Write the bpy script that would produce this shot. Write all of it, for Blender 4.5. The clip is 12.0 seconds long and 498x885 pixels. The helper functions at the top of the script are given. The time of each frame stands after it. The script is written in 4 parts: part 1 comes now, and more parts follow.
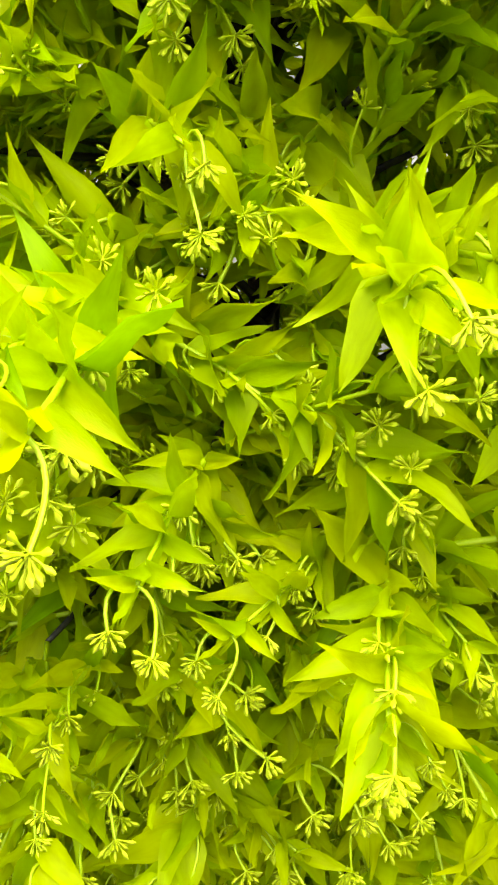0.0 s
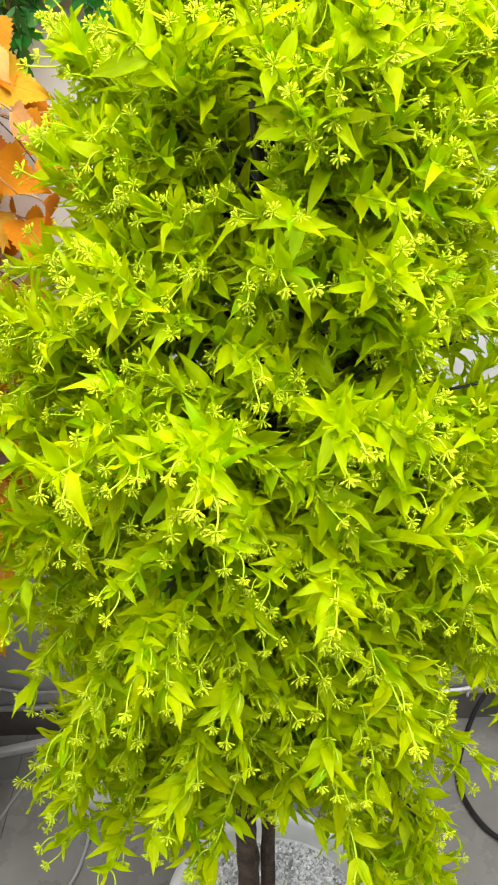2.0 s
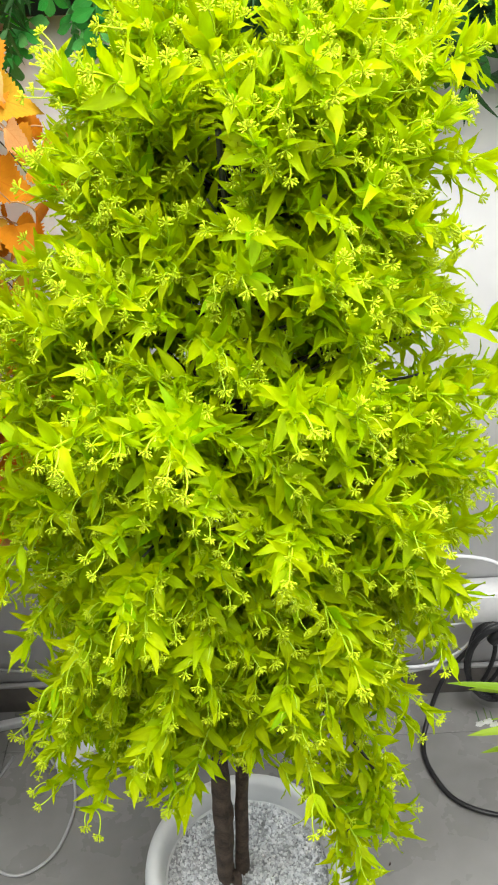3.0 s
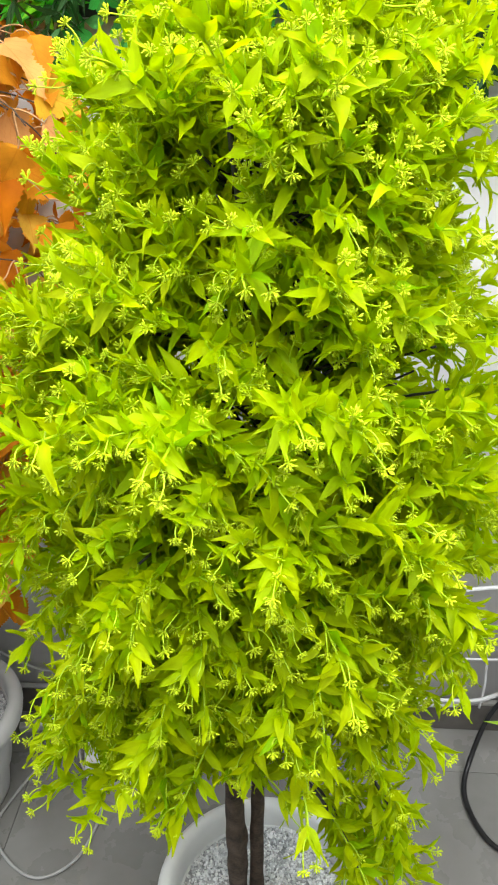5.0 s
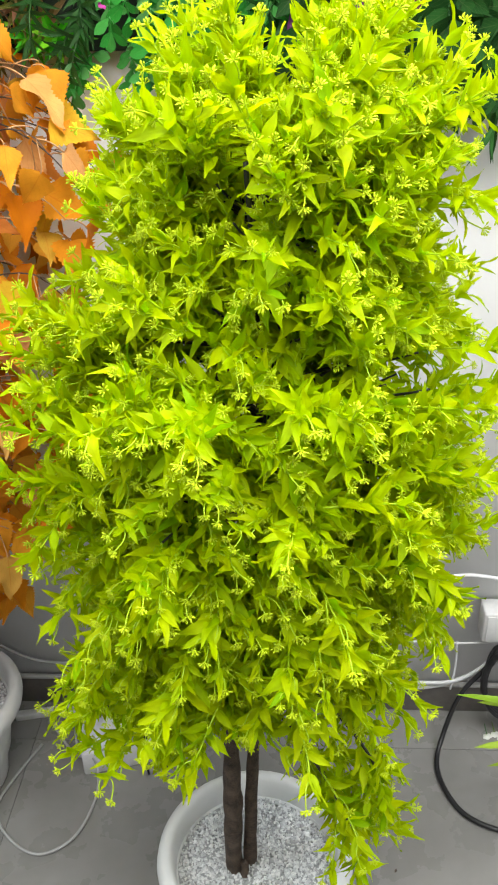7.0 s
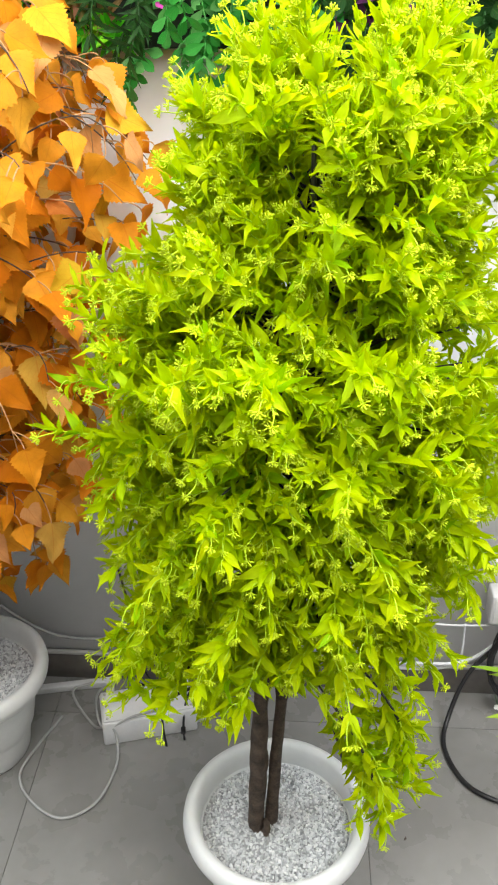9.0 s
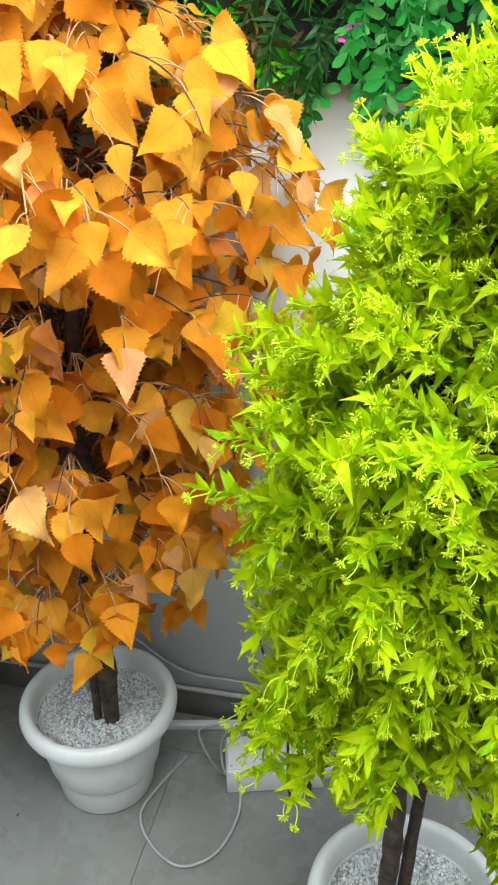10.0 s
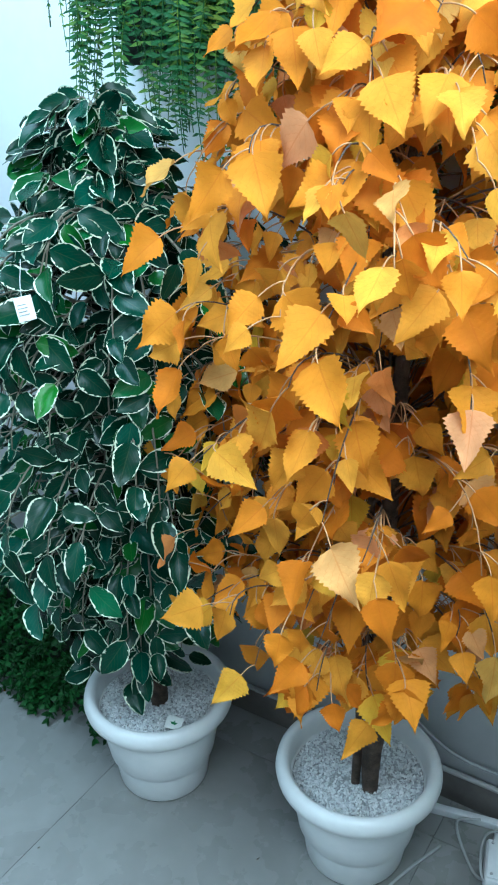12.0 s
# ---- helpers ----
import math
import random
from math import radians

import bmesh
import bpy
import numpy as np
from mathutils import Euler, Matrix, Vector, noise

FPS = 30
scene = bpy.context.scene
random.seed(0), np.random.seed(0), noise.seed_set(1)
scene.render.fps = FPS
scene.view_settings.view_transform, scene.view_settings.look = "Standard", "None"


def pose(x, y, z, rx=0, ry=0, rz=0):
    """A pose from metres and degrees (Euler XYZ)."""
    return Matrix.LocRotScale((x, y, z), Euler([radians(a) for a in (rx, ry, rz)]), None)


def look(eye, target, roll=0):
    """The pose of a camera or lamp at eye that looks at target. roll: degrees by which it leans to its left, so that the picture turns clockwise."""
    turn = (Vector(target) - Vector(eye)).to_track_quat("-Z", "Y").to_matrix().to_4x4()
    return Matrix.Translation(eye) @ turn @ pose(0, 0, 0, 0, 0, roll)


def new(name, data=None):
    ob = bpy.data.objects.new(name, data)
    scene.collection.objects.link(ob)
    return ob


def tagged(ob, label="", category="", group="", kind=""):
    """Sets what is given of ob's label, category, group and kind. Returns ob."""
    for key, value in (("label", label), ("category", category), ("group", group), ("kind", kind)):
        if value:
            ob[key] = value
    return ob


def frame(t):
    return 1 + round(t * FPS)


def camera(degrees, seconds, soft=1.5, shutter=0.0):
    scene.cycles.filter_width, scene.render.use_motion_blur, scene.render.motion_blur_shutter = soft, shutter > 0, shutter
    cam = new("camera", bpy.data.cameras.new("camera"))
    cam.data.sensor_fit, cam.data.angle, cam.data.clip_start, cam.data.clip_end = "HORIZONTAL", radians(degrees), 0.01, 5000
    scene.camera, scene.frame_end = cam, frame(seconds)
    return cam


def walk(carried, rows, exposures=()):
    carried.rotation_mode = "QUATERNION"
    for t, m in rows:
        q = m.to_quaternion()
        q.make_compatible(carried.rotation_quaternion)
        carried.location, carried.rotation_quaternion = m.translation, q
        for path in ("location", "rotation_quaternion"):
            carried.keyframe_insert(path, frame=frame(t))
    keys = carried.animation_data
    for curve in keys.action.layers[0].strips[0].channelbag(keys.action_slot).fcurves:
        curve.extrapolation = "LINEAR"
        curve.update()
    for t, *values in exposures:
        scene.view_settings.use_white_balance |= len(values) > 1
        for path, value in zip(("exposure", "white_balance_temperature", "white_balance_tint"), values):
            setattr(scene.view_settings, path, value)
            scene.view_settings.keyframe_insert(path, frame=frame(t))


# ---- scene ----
cam = camera(32.0, 12.0, soft=2.0)
PATH = [
    (0, (0.051, 0.03, 1.455), (-0.058, 1.692, 0.347), -5.8),
    (0.5, (0.054, -0.021, 1.513), (-0.049, 1.67, 0.45), -4.9),
    (1, (0.051, -0.11, 1.591), (-0.025, 1.603, 0.562), -4.5),
    (1.5, (0.034, -0.217, 1.654), (-0.018, 1.496, 0.623), -4.1),
    (2, (0.026, -0.295, 1.69), (-0.01, 1.411, 0.646), -3.2),
    (2.5, (0.023, -0.357, 1.723), (0.017, 1.344, 0.672), -2.9),
    (3, (0.044, -0.399, 1.736), (0.043, 1.301, 0.684), -2.6),
    (3.2, (0.037, -0.402, 1.73), (0.077, 1.317, 0.71), -1.9),
    (4.8, (0.121, -0.374, 1.713), (-0.069, 1.338, 0.696), -2.8),
    (5, (0.123, -0.366, 1.706), (-0.071, 1.347, 0.692), -2.7),
    (5.5, (0.113, -0.354, 1.7), (-0.092, 1.356, 0.683), -2.6),
    (6, (0.123, -0.355, 1.718), (-0.085, 1.356, 0.704), -2.6),
    (6.5, (0.137, -0.383, 1.735), (-0.032, 1.333, 0.722), -2.0),
    (7, (0.084, -0.49, 1.762), (-0.029, 1.236, 0.757), -1.6),
    (7.2, (0.068, -0.522, 1.778), (-0.028, 1.188, 0.744), -1.3),
    (8.8, (0.011, -0.612, 1.757), (-0.04, 1.126, 0.769), -0.0),
    (9, (0.005, -0.603, 1.755), (-0.08, 1.135, 0.77), 0.2),
    (9.5, (-0.021, -0.575, 1.755), (-0.22, 1.16, 0.781), -0.1),
    (10, (-0.042, -0.507, 1.766), (-0.433, 1.211, 0.821), -0.8),
    (10.5, (-0.058, -0.436, 1.766), (-0.645, 1.249, 0.863), -1.1),
    (11, (-0.085, -0.4, 1.758), (-0.848, 1.223, 0.872), -1.4),
    (11.5, (-0.114, -0.405, 1.761), (-1.01, 1.158, 0.892), -1.3),
    (12, (-0.159, -0.437, 1.752), (-1.129, 1.082, 0.886), -0.9),
]
walk(cam, [(t, look(eye, target, roll)) for t, eye, target, roll in PATH], [(0.0, -0.12, 7000, 12), (1.0, -0.15, 7000, 12), (2.5, -0.24, 6500, 9), (5.0, -0.25, 6400, 7), (6.5, -0.27, 6400, 7), (7.0, -0.25, 6450, 8), (9.0, -0.1, 6500, 9), (9.5, -0.05, 6350, 8), (10.5, -0.15, 5600, -4), (11.0, -0.17, 5200, -4), (12.0, -0.18, 4750, -8)])


# ---- light ----
def area_lamp(name, x, y, z, sx, sy, watts, colour):
    data = bpy.data.lights.new(name, "AREA")
    data.shape, data.size, data.size_y, data.energy, data.color = "RECTANGLE", sx, sy, watts, colour
    ob = new(name, data)
    ob.matrix_basis = pose(x, y, z)
    return ob


LAMP_W, LAMP_C = 44.0, (1.0, 0.97, 0.93)
area_lamp("ceiling_lamp", -1.85, -0.05, 2.56, 0.8, 1.5, LAMP_W * 1.1, (0.87, 0.965, 1.0))
area_lamp("ceiling_lamp", 0.15, -0.05, 2.56, 1.2, 1.4, LAMP_W * 2.05, LAMP_C)
area_lamp("ceiling_lamp", 1.5, 0.1, 2.56, 0.8, 1.5, LAMP_W * 1.12, (0.96, 0.97, 1.0))
area_lamp("ceiling_lamp", -0.9, -1.6, 2.56, 1.0, 1.5, LAMP_W * 0.5, LAMP_C)
area_lamp("ceiling_lamp", 0.9, -1.6, 2.56, 1.0, 1.5, LAMP_W * 0.5, LAMP_C)
world = bpy.data.worlds.new("world")
scene.world = world
world.use_nodes = True
world.node_tree.nodes["Background"].inputs[0].default_value = (0.8, 0.9, 1.0, 1)
world.node_tree.nodes["Background"].inputs[1].default_value = 0.3


# ---- materials ----
class Nodes:
    """A short way to write a node material."""

    def __init__(self, name):
        self.mat = bpy.data.materials.new(name)
        self.mat.use_nodes = True
        self.tree = self.mat.node_tree
        self.out = self.tree.nodes["Material Output"]
        self.bsdf = self.tree.nodes["Principled BSDF"]

    def add(self, kind, **inputs):
        node = self.tree.nodes.new(kind)
        for key, value in inputs.items():
            self.put(node.inputs[key.replace("_", " ")], value)
        return node

    def put(self, socket, value):
        if isinstance(value, bpy.types.NodeSocket):
            self.tree.links.new(value, socket)
        else:
            socket.default_value = value

    def set(self, **inputs):
        for key, value in inputs.items():
            self.put(self.bsdf.inputs[key.replace("_", " ")], value)

    def maths(self, op, a, b=0.0, c=0.0):
        node = self.tree.nodes.new("ShaderNodeMath")
        node.operation = op
        for n, v in enumerate((a, b, c)):
            self.put(node.inputs[n], v)
        return node.outputs[0]

    def ramp(self, fac, stops, mode="LINEAR"):
        node = self.tree.nodes.new("ShaderNodeValToRGB")
        node.color_ramp.interpolation = mode
        while len(node.color_ramp.elements) < len(stops):
            node.color_ramp.elements.new(0.5)
        for e, (p, c) in zip(node.color_ramp.elements, stops):
            e.position, e.color = p, (*c, 1)
        self.put(node.inputs[0], fac)
        return node.outputs[0]

    def mix(self, fac, a, b, blend="MIX"):
        node = self.tree.nodes.new("ShaderNodeMix")
        node.data_type, node.blend_type = "RGBA", blend
        self.put(node.inputs[0], fac)
        for n, v in ((6, a), (7, b)):
            self.put(node.inputs[n], (*v, 1) if isinstance(v, tuple) and len(v) == 3 else v)
        return node.outputs[2]

    def noise(self, scale, detail=3.0, rough=0.55, coords="Object"):
        tc = self.tree.nodes.new("ShaderNodeTexCoord")
        node = self.add("ShaderNodeTexNoise", Scale=scale, Detail=detail, Roughness=rough, Vector=tc.outputs[coords])
        return node.outputs[0]

    def bump(self, height, strength, distance):
        node = self.add("ShaderNodeBump", Height=height, Strength=strength, Distance=distance)
        self.put(self.bsdf.inputs["Normal"], node.outputs[0])
        return node.outputs[0]

    def chance(self):
        """A number of its own for each object and each loose piece of a mesh."""
        ob = self.tree.nodes.new("ShaderNodeObjectInfo")
        geo = self.tree.nodes.new("ShaderNodeNewGeometry")
        return self.maths("FRACT", self.maths("ADD", ob.outputs["Random"], geo.outputs["Random Per Island"]))

    def uv(self):
        node = self.tree.nodes.new("ShaderNodeUVMap")
        node.uv_map = "leaf"
        sep = self.tree.nodes.new("ShaderNodeSeparateXYZ")
        self.put(sep.inputs[0], node.outputs[0])
        return sep.outputs[0], sep.outputs[1]

    def leaf_noise(self, scale, detail=3.0):
        """Noise that lies on the leaf itself and differs from leaf to leaf."""
        u, v = self.uv()
        spot = self.add("ShaderNodeCombineXYZ", X=u, Y=v, Z=self.maths("MULTIPLY", self.chance(), 37.0))
        return self.add("ShaderNodeTexNoise", Scale=scale, Detail=detail, Vector=spot.outputs[0]).outputs[0]

    def translucent(self, colour, share):
        tl = self.add("ShaderNodeBsdfTranslucent", Color=colour)
        mix = self.add("ShaderNodeMixShader", Fac=share)
        self.tree.links.new(self.bsdf.outputs[0], mix.inputs[1])
        self.tree.links.new(tl.outputs[0], mix.inputs[2])
        self.tree.links.new(mix.outputs[0], self.out.inputs["Surface"])


def leaf_material(name, stops, rough=0.45, share=0.3, veins=9.0, margin=None, vein_depth=0.35, vein_tint=0.16, gloss=0.3, mottle=3.0, edge_at=0.442, vein_colour=(0.9, 0.75, 0.35)):
    """Leaf plastic or silk: a colour for each leaf, blotches, side veins, and perhaps a pale margin."""
    n = Nodes(name)
    u, v = n.uv()
    side = n.maths("ABSOLUTE", n.maths("SUBTRACT", u, 0.5))
    base = n.ramp(n.chance(), stops)
    blotch = n.ramp(n.leaf_noise(mottle), [(0.3, (0.80, 0.80, 0.80)), (0.75, (1.12, 1.12, 1.12))])
    colour = n.mix(0.75, base, blotch, "MULTIPLY")
    run = n.maths("SUBTRACT", n.maths("MULTIPLY", v, veins), n.maths("MULTIPLY", side, veins * 0.8))
    wave = n.maths("ABSOLUTE", n.maths("SUBTRACT", n.maths("FRACT", run), 0.5))
    vein = n.maths("LESS_THAN", wave, 0.07)
    rib = n.maths("LESS_THAN", side, 0.018)
    line = n.maths("MAXIMUM", n.maths("MULTIPLY", vein, 0.5), rib)
    colour = n.mix(n.maths("MULTIPLY", line, vein_tint), colour, vein_colour)
    if margin:
        wob = n.maths("MULTIPLY", n.maths("SUBTRACT", n.leaf_noise(mottle * 3), 0.5), 0.34)
        edge = n.maths("GREATER_THAN", n.maths("ADD", side, wob), edge_at)
        colour = n.mix(edge, colour, margin)
    n.set(Base_Color=colour, Roughness=rough, Specular_IOR_Level=gloss)
    n.bump(n.maths("ADD", n.maths("MULTIPLY", line, -1.0), n.leaf_noise(mottle * 6)), vein_depth, 0.0008)
    n.translucent(colour, share)
    return n.mat


def plain_material(name, dark, light, scale, rough, grain=0.3, metal=0.0, fine=0.0015, rough_var=0.1):
    n = Nodes(name)
    a, b = n.noise(scale, 5.0), n.noise(scale * 9, 3.0)
    f = n.maths("ADD", n.maths("MULTIPLY", a, 0.7), n.maths("MULTIPLY", b, 0.3))
    n.set(Base_Color=n.ramp(f, [(0.3, dark), (0.7, light)]), Metallic=metal)
    n.set(Roughness=n.maths("ADD", rough - rough_var / 2, n.maths("MULTIPLY", a, rough_var)))
    n.bump(b, grain, fine)
    return n.mat


LIME = leaf_material("lime_leaf", [(0.0, (0.41, 0.60, 0.0)), (0.3, (0.49, 0.64, 0.0)), (0.7, (0.55, 0.65, 0.0)), (0.92, (0.42, 0.60, 0.0)), (1.0, (0.27, 0.50, 0.0))], 0.46, 0.54, 6.0, vein_tint=0.0, gloss=0.10)
LIME_STEM = plain_material("lime_stem", (0.32, 0.50, 0.0), (0.42, 0.56, 0.0), 60.0, 0.5)
LIME_BUD = plain_material("lime_bud", (0.48, 0.62, 0.0), (0.55, 0.65, 0.002), 90.0, 0.6)
AMBER = leaf_material("amber_leaf", [(0.0, (0.58, 0.165, 0.004)), (0.3, (0.68, 0.25, 0.010)), (0.64, (0.72, 0.315, 0.022)), (0.83, (0.74, 0.37, 0.035)), (0.90, (0.64, 0.41, 0.020)), (0.95, (0.70, 0.34, 0.15)), (1.0, (0.60, 0.18, 0.006))], 0.62, 0.34, 7.0, vein_tint=0.30, vein_depth=0.45, gloss=0.12, mottle=2.6, vein_colour=(0.52, 0.13, 0.01))
AMBER_TWIG = plain_material("amber_twig", (0.30, 0.14, 0.05), (0.52, 0.30, 0.13), 40.0, 0.65)
FICUS = leaf_material("variegated_leaf", [(0.0, (0.004, 0.024, 0.012)), (0.6, (0.007, 0.042, 0.022)), (0.82, (0.014, 0.070, 0.045)), (0.92, (0.03, 0.15, 0.012)), (1.0, (0.006, 0.030, 0.018))], 0.27, 0.04, 8.0, (0.62, 0.68, 0.50), vein_tint=0.02, vein_depth=0.15, gloss=0.2, mottle=3.2, edge_at=0.448)
FICUS_TWIG = plain_material("ficus_twig", (0.10, 0.09, 0.06), (0.24, 0.22, 0.16), 40.0, 0.65)
FERN = leaf_material("fern_leaf", [(0.0, (0.008, 0.060, 0.008)), (0.6, (0.018, 0.105, 0.016)), (1.0, (0.11, 0.20, 0.01))], 0.5, 0.2, 5.0, vein_tint=0.05)
FERN_PALE = leaf_material("pale_fern_leaf", [(0.0, (0.05, 0.14, 0.008)), (0.6, (0.10, 0.22, 0.012)), (1.0, (0.20, 0.28, 0.02))], 0.5, 0.2, 5.0, vein_tint=0.05)
BRIGHT = leaf_material("bright_green_leaf", [(0.0, (0.03, 0.32, 0.005)), (0.6, (0.08, 0.48, 0.008)), (1.0, (0.24, 0.50, 0.01))], 0.45, 0.2, 5.0, vein_tint=0.0)
RUSSET = leaf_material("russet_leaf", [(0.0, (0.12, 0.14, 0.02)), (0.5, (0.18, 0.13, 0.035)), (1.0, (0.22, 0.10, 0.05))], 0.5, 0.2, 5.0, vein_tint=0.05)
DEEP = leaf_material("deep_green_leaf", [(0.0, (0.010, 0.050, 0.009)), (1.0, (0.028, 0.115, 0.022))], 0.45, 0.1, 6.0, vein_tint=0.05)
JADE = leaf_material("jade_leaf", [(0.0, (0.018, 0.19, 0.02)), (0.6, (0.045, 0.31, 0.045)), (1.0, (0.16, 0.44, 0.13))], 0.42, 0.2, 6.0, vein_tint=0.03)
VIOLET = leaf_material("violet_leaf", [(0.0, (0.10, 0.02, 0.10)), (1.0, (0.18, 0.05, 0.17))], 0.45, 0.15, 6.0, vein_tint=0.05)
MAGENTA = plain_material("magenta_petal", (0.45, 0.02, 0.30), (0.62, 0.05, 0.44), 90.0, 0.5)
SPIKE = leaf_material("spike_leaf", [(0.0, (0.22, 0.40, 0.015)), (1.0, (0.36, 0.52, 0.02))], 0.4, 0.2, 4.0, vein_tint=0.05)
PETAL = plain_material("white_petal", (0.6, 0.62, 0.6), (0.8, 0.8, 0.78), 90.0, 0.5)
BARK = plain_material("bark", (0.016, 0.011, 0.008), (0.17, 0.115, 0.08), 42.0, 0.8, 1.0, fine=0.008)
TWIG = plain_material("dark_twig", (0.008, 0.010, 0.008), (0.03, 0.03, 0.022), 50.0, 0.5)
POT = plain_material("white_plastic", (0.66, 0.67, 0.67), (0.76, 0.76, 0.75), 6.0, 0.30, 0.06)
GRAVEL_BED = plain_material("gravel_bed", (0.25, 0.26, 0.27), (0.5, 0.5, 0.5), 90.0, 0.8, 0.9)
WALL = plain_material("wall_paint", (0.79, 0.785, 0.79), (0.87, 0.865, 0.87), 3.0, 0.55, 0.15)
SKIRT = plain_material("skirting_stone", (0.085, 0.075, 0.068), (0.17, 0.155, 0.142), 5.0, 0.4, 0.15)
CEILING = plain_material("ceiling_paint", (0.7, 0.7, 0.7), (0.8, 0.8, 0.8), 3.0, 0.8)
GROUT = plain_material("grout", (0.15, 0.147, 0.14), (0.21, 0.205, 0.20), 20.0, 0.9)
BLACK = plain_material("black_rubber", (0.008, 0.008, 0.009), (0.022, 0.022, 0.024), 30.0, 0.35)
GREY_CABLE = plain_material("grey_cable", (0.30, 0.30, 0.30), (0.46, 0.46, 0.45), 30.0, 0.45)
WHITE_CABLE = plain_material("white_cable", (0.60, 0.61, 0.63), (0.75, 0.75, 0.76), 30.0, 0.45)
TRIM = plain_material("trim_plaster", (0.36, 0.35, 0.34), (0.48, 0.47, 0.46), 6.0, 0.5, 0.2)
BOX_WHITE = plain_material("box_plastic", (0.60, 0.60, 0.61), (0.74, 0.74, 0.74), 12.0, 0.45, 0.1)
# near-black of the wall garden's backing, also painted shade inside the boxwood bush
BACKING_SHADE = plain_material("garden_backing", (0.004, 0.008, 0.004), (0.015, 0.025, 0.012), 40.0, 0.9)
CARD = plain_material("white_card", (0.66, 0.68, 0.66), (0.78, 0.79, 0.77), 20.0, 0.6)
INK = plain_material("green_ink", (0.02, 0.12, 0.04), (0.04, 0.2, 0.07), 40.0, 0.6)
GREY_INK = plain_material("grey_ink", (0.2, 0.22, 0.22), (0.3, 0.32, 0.32), 40.0, 0.6)


def tile_material():
    n = Nodes("floor_tile")
    a, b = n.noise(2.2, 6.0), n.noise(24.0, 4.0)
    ob = n.tree.nodes.new("ShaderNodeObjectInfo")
    f = n.maths("ADD", n.maths("MULTIPLY", a, 0.65), n.maths("ADD", n.maths("MULTIPLY", b, 0.25), n.maths("MULTIPLY", ob.outputs["Random"], 0.1)))
    base = n.ramp(f, [(0.3, (0.195, 0.192, 0.182)), (0.7, (0.28, 0.275, 0.265))])
    dirt = n.ramp(n.noise(3.2, 4.0, 0.5), [(0.42, (1, 1, 1)), (0.85, (0.55, 0.53, 0.50))])
    n.set(Base_Color=n.mix(0.7, base, dirt, "MULTIPLY"))
    n.set(Roughness=n.maths("ADD", 0.16, n.maths("MULTIPLY", n.noise(9.0, 5.0), 0.24)), Specular_IOR_Level=0.5)
    n.bump(b, 0.04, 0.001)
    return n.mat


def chip_material():
    n = Nodes("stone_chip")
    n.set(Base_Color=n.ramp(n.chance(), [(0.0, (0.42, 0.43, 0.44)), (0.35, (0.64, 0.65, 0.665)), (1.0, (0.85, 0.85, 0.85))]), Roughness=0.55)
    n.bump(n.noise(400.0), 0.3, 0.0005)
    return n.mat


TILE, CHIP = tile_material(), chip_material()


# ---- geometry helpers ----
class Geo:
    """Vertices, faces, leaf coordinates and material slots of one mesh."""

    def __init__(self):
        self.v, self.f, self.uv, self.m, self.mats = [], [], [], [], []

    def slot(self, mat):
        if mat not in self.mats:
            self.mats.append(mat)
        return self.mats.index(mat)

    def add(self, verts, faces, mat, uvs=None):
        at, slot = len(self.v), self.slot(mat)
        self.v += [tuple(p) for p in verts]
        self.uv += uvs if uvs else [(0.5, 0.5)] * len(verts)
        self.f += [tuple(i + at for i in face) for face in faces]
        self.m += [slot] * len(faces)
        return self

    def join(self, other, m=None):
        at, slots = len(self.v), [self.slot(mat) for mat in other.mats]
        self.v += [tuple(m @ Vector(p)) for p in other.v] if m else other.v
        self.uv += other.uv
        self.f += [tuple(i + at for i in face) for face in other.f]
        self.m += [slots[i] for i in other.m]
        return self

    def mesh(self, name, smooth=True):
        me = bpy.data.meshes.new(name)
        me.from_pydata(self.v, [], self.f)
        for mat in self.mats:
            me.materials.append(mat)
        me.polygons.foreach_set("material_index", self.m)
        me.polygons.foreach_set("use_smooth", [smooth] * len(self.f))
        layer = me.uv_layers.new(name="leaf")
        loops = np.empty(len(me.loops), dtype=np.int32)
        me.loops.foreach_get("vertex_index", loops)
        layer.data.foreach_set("uv", np.array(self.uv, dtype=np.float32)[loops].ravel())
        me.update()
        return me


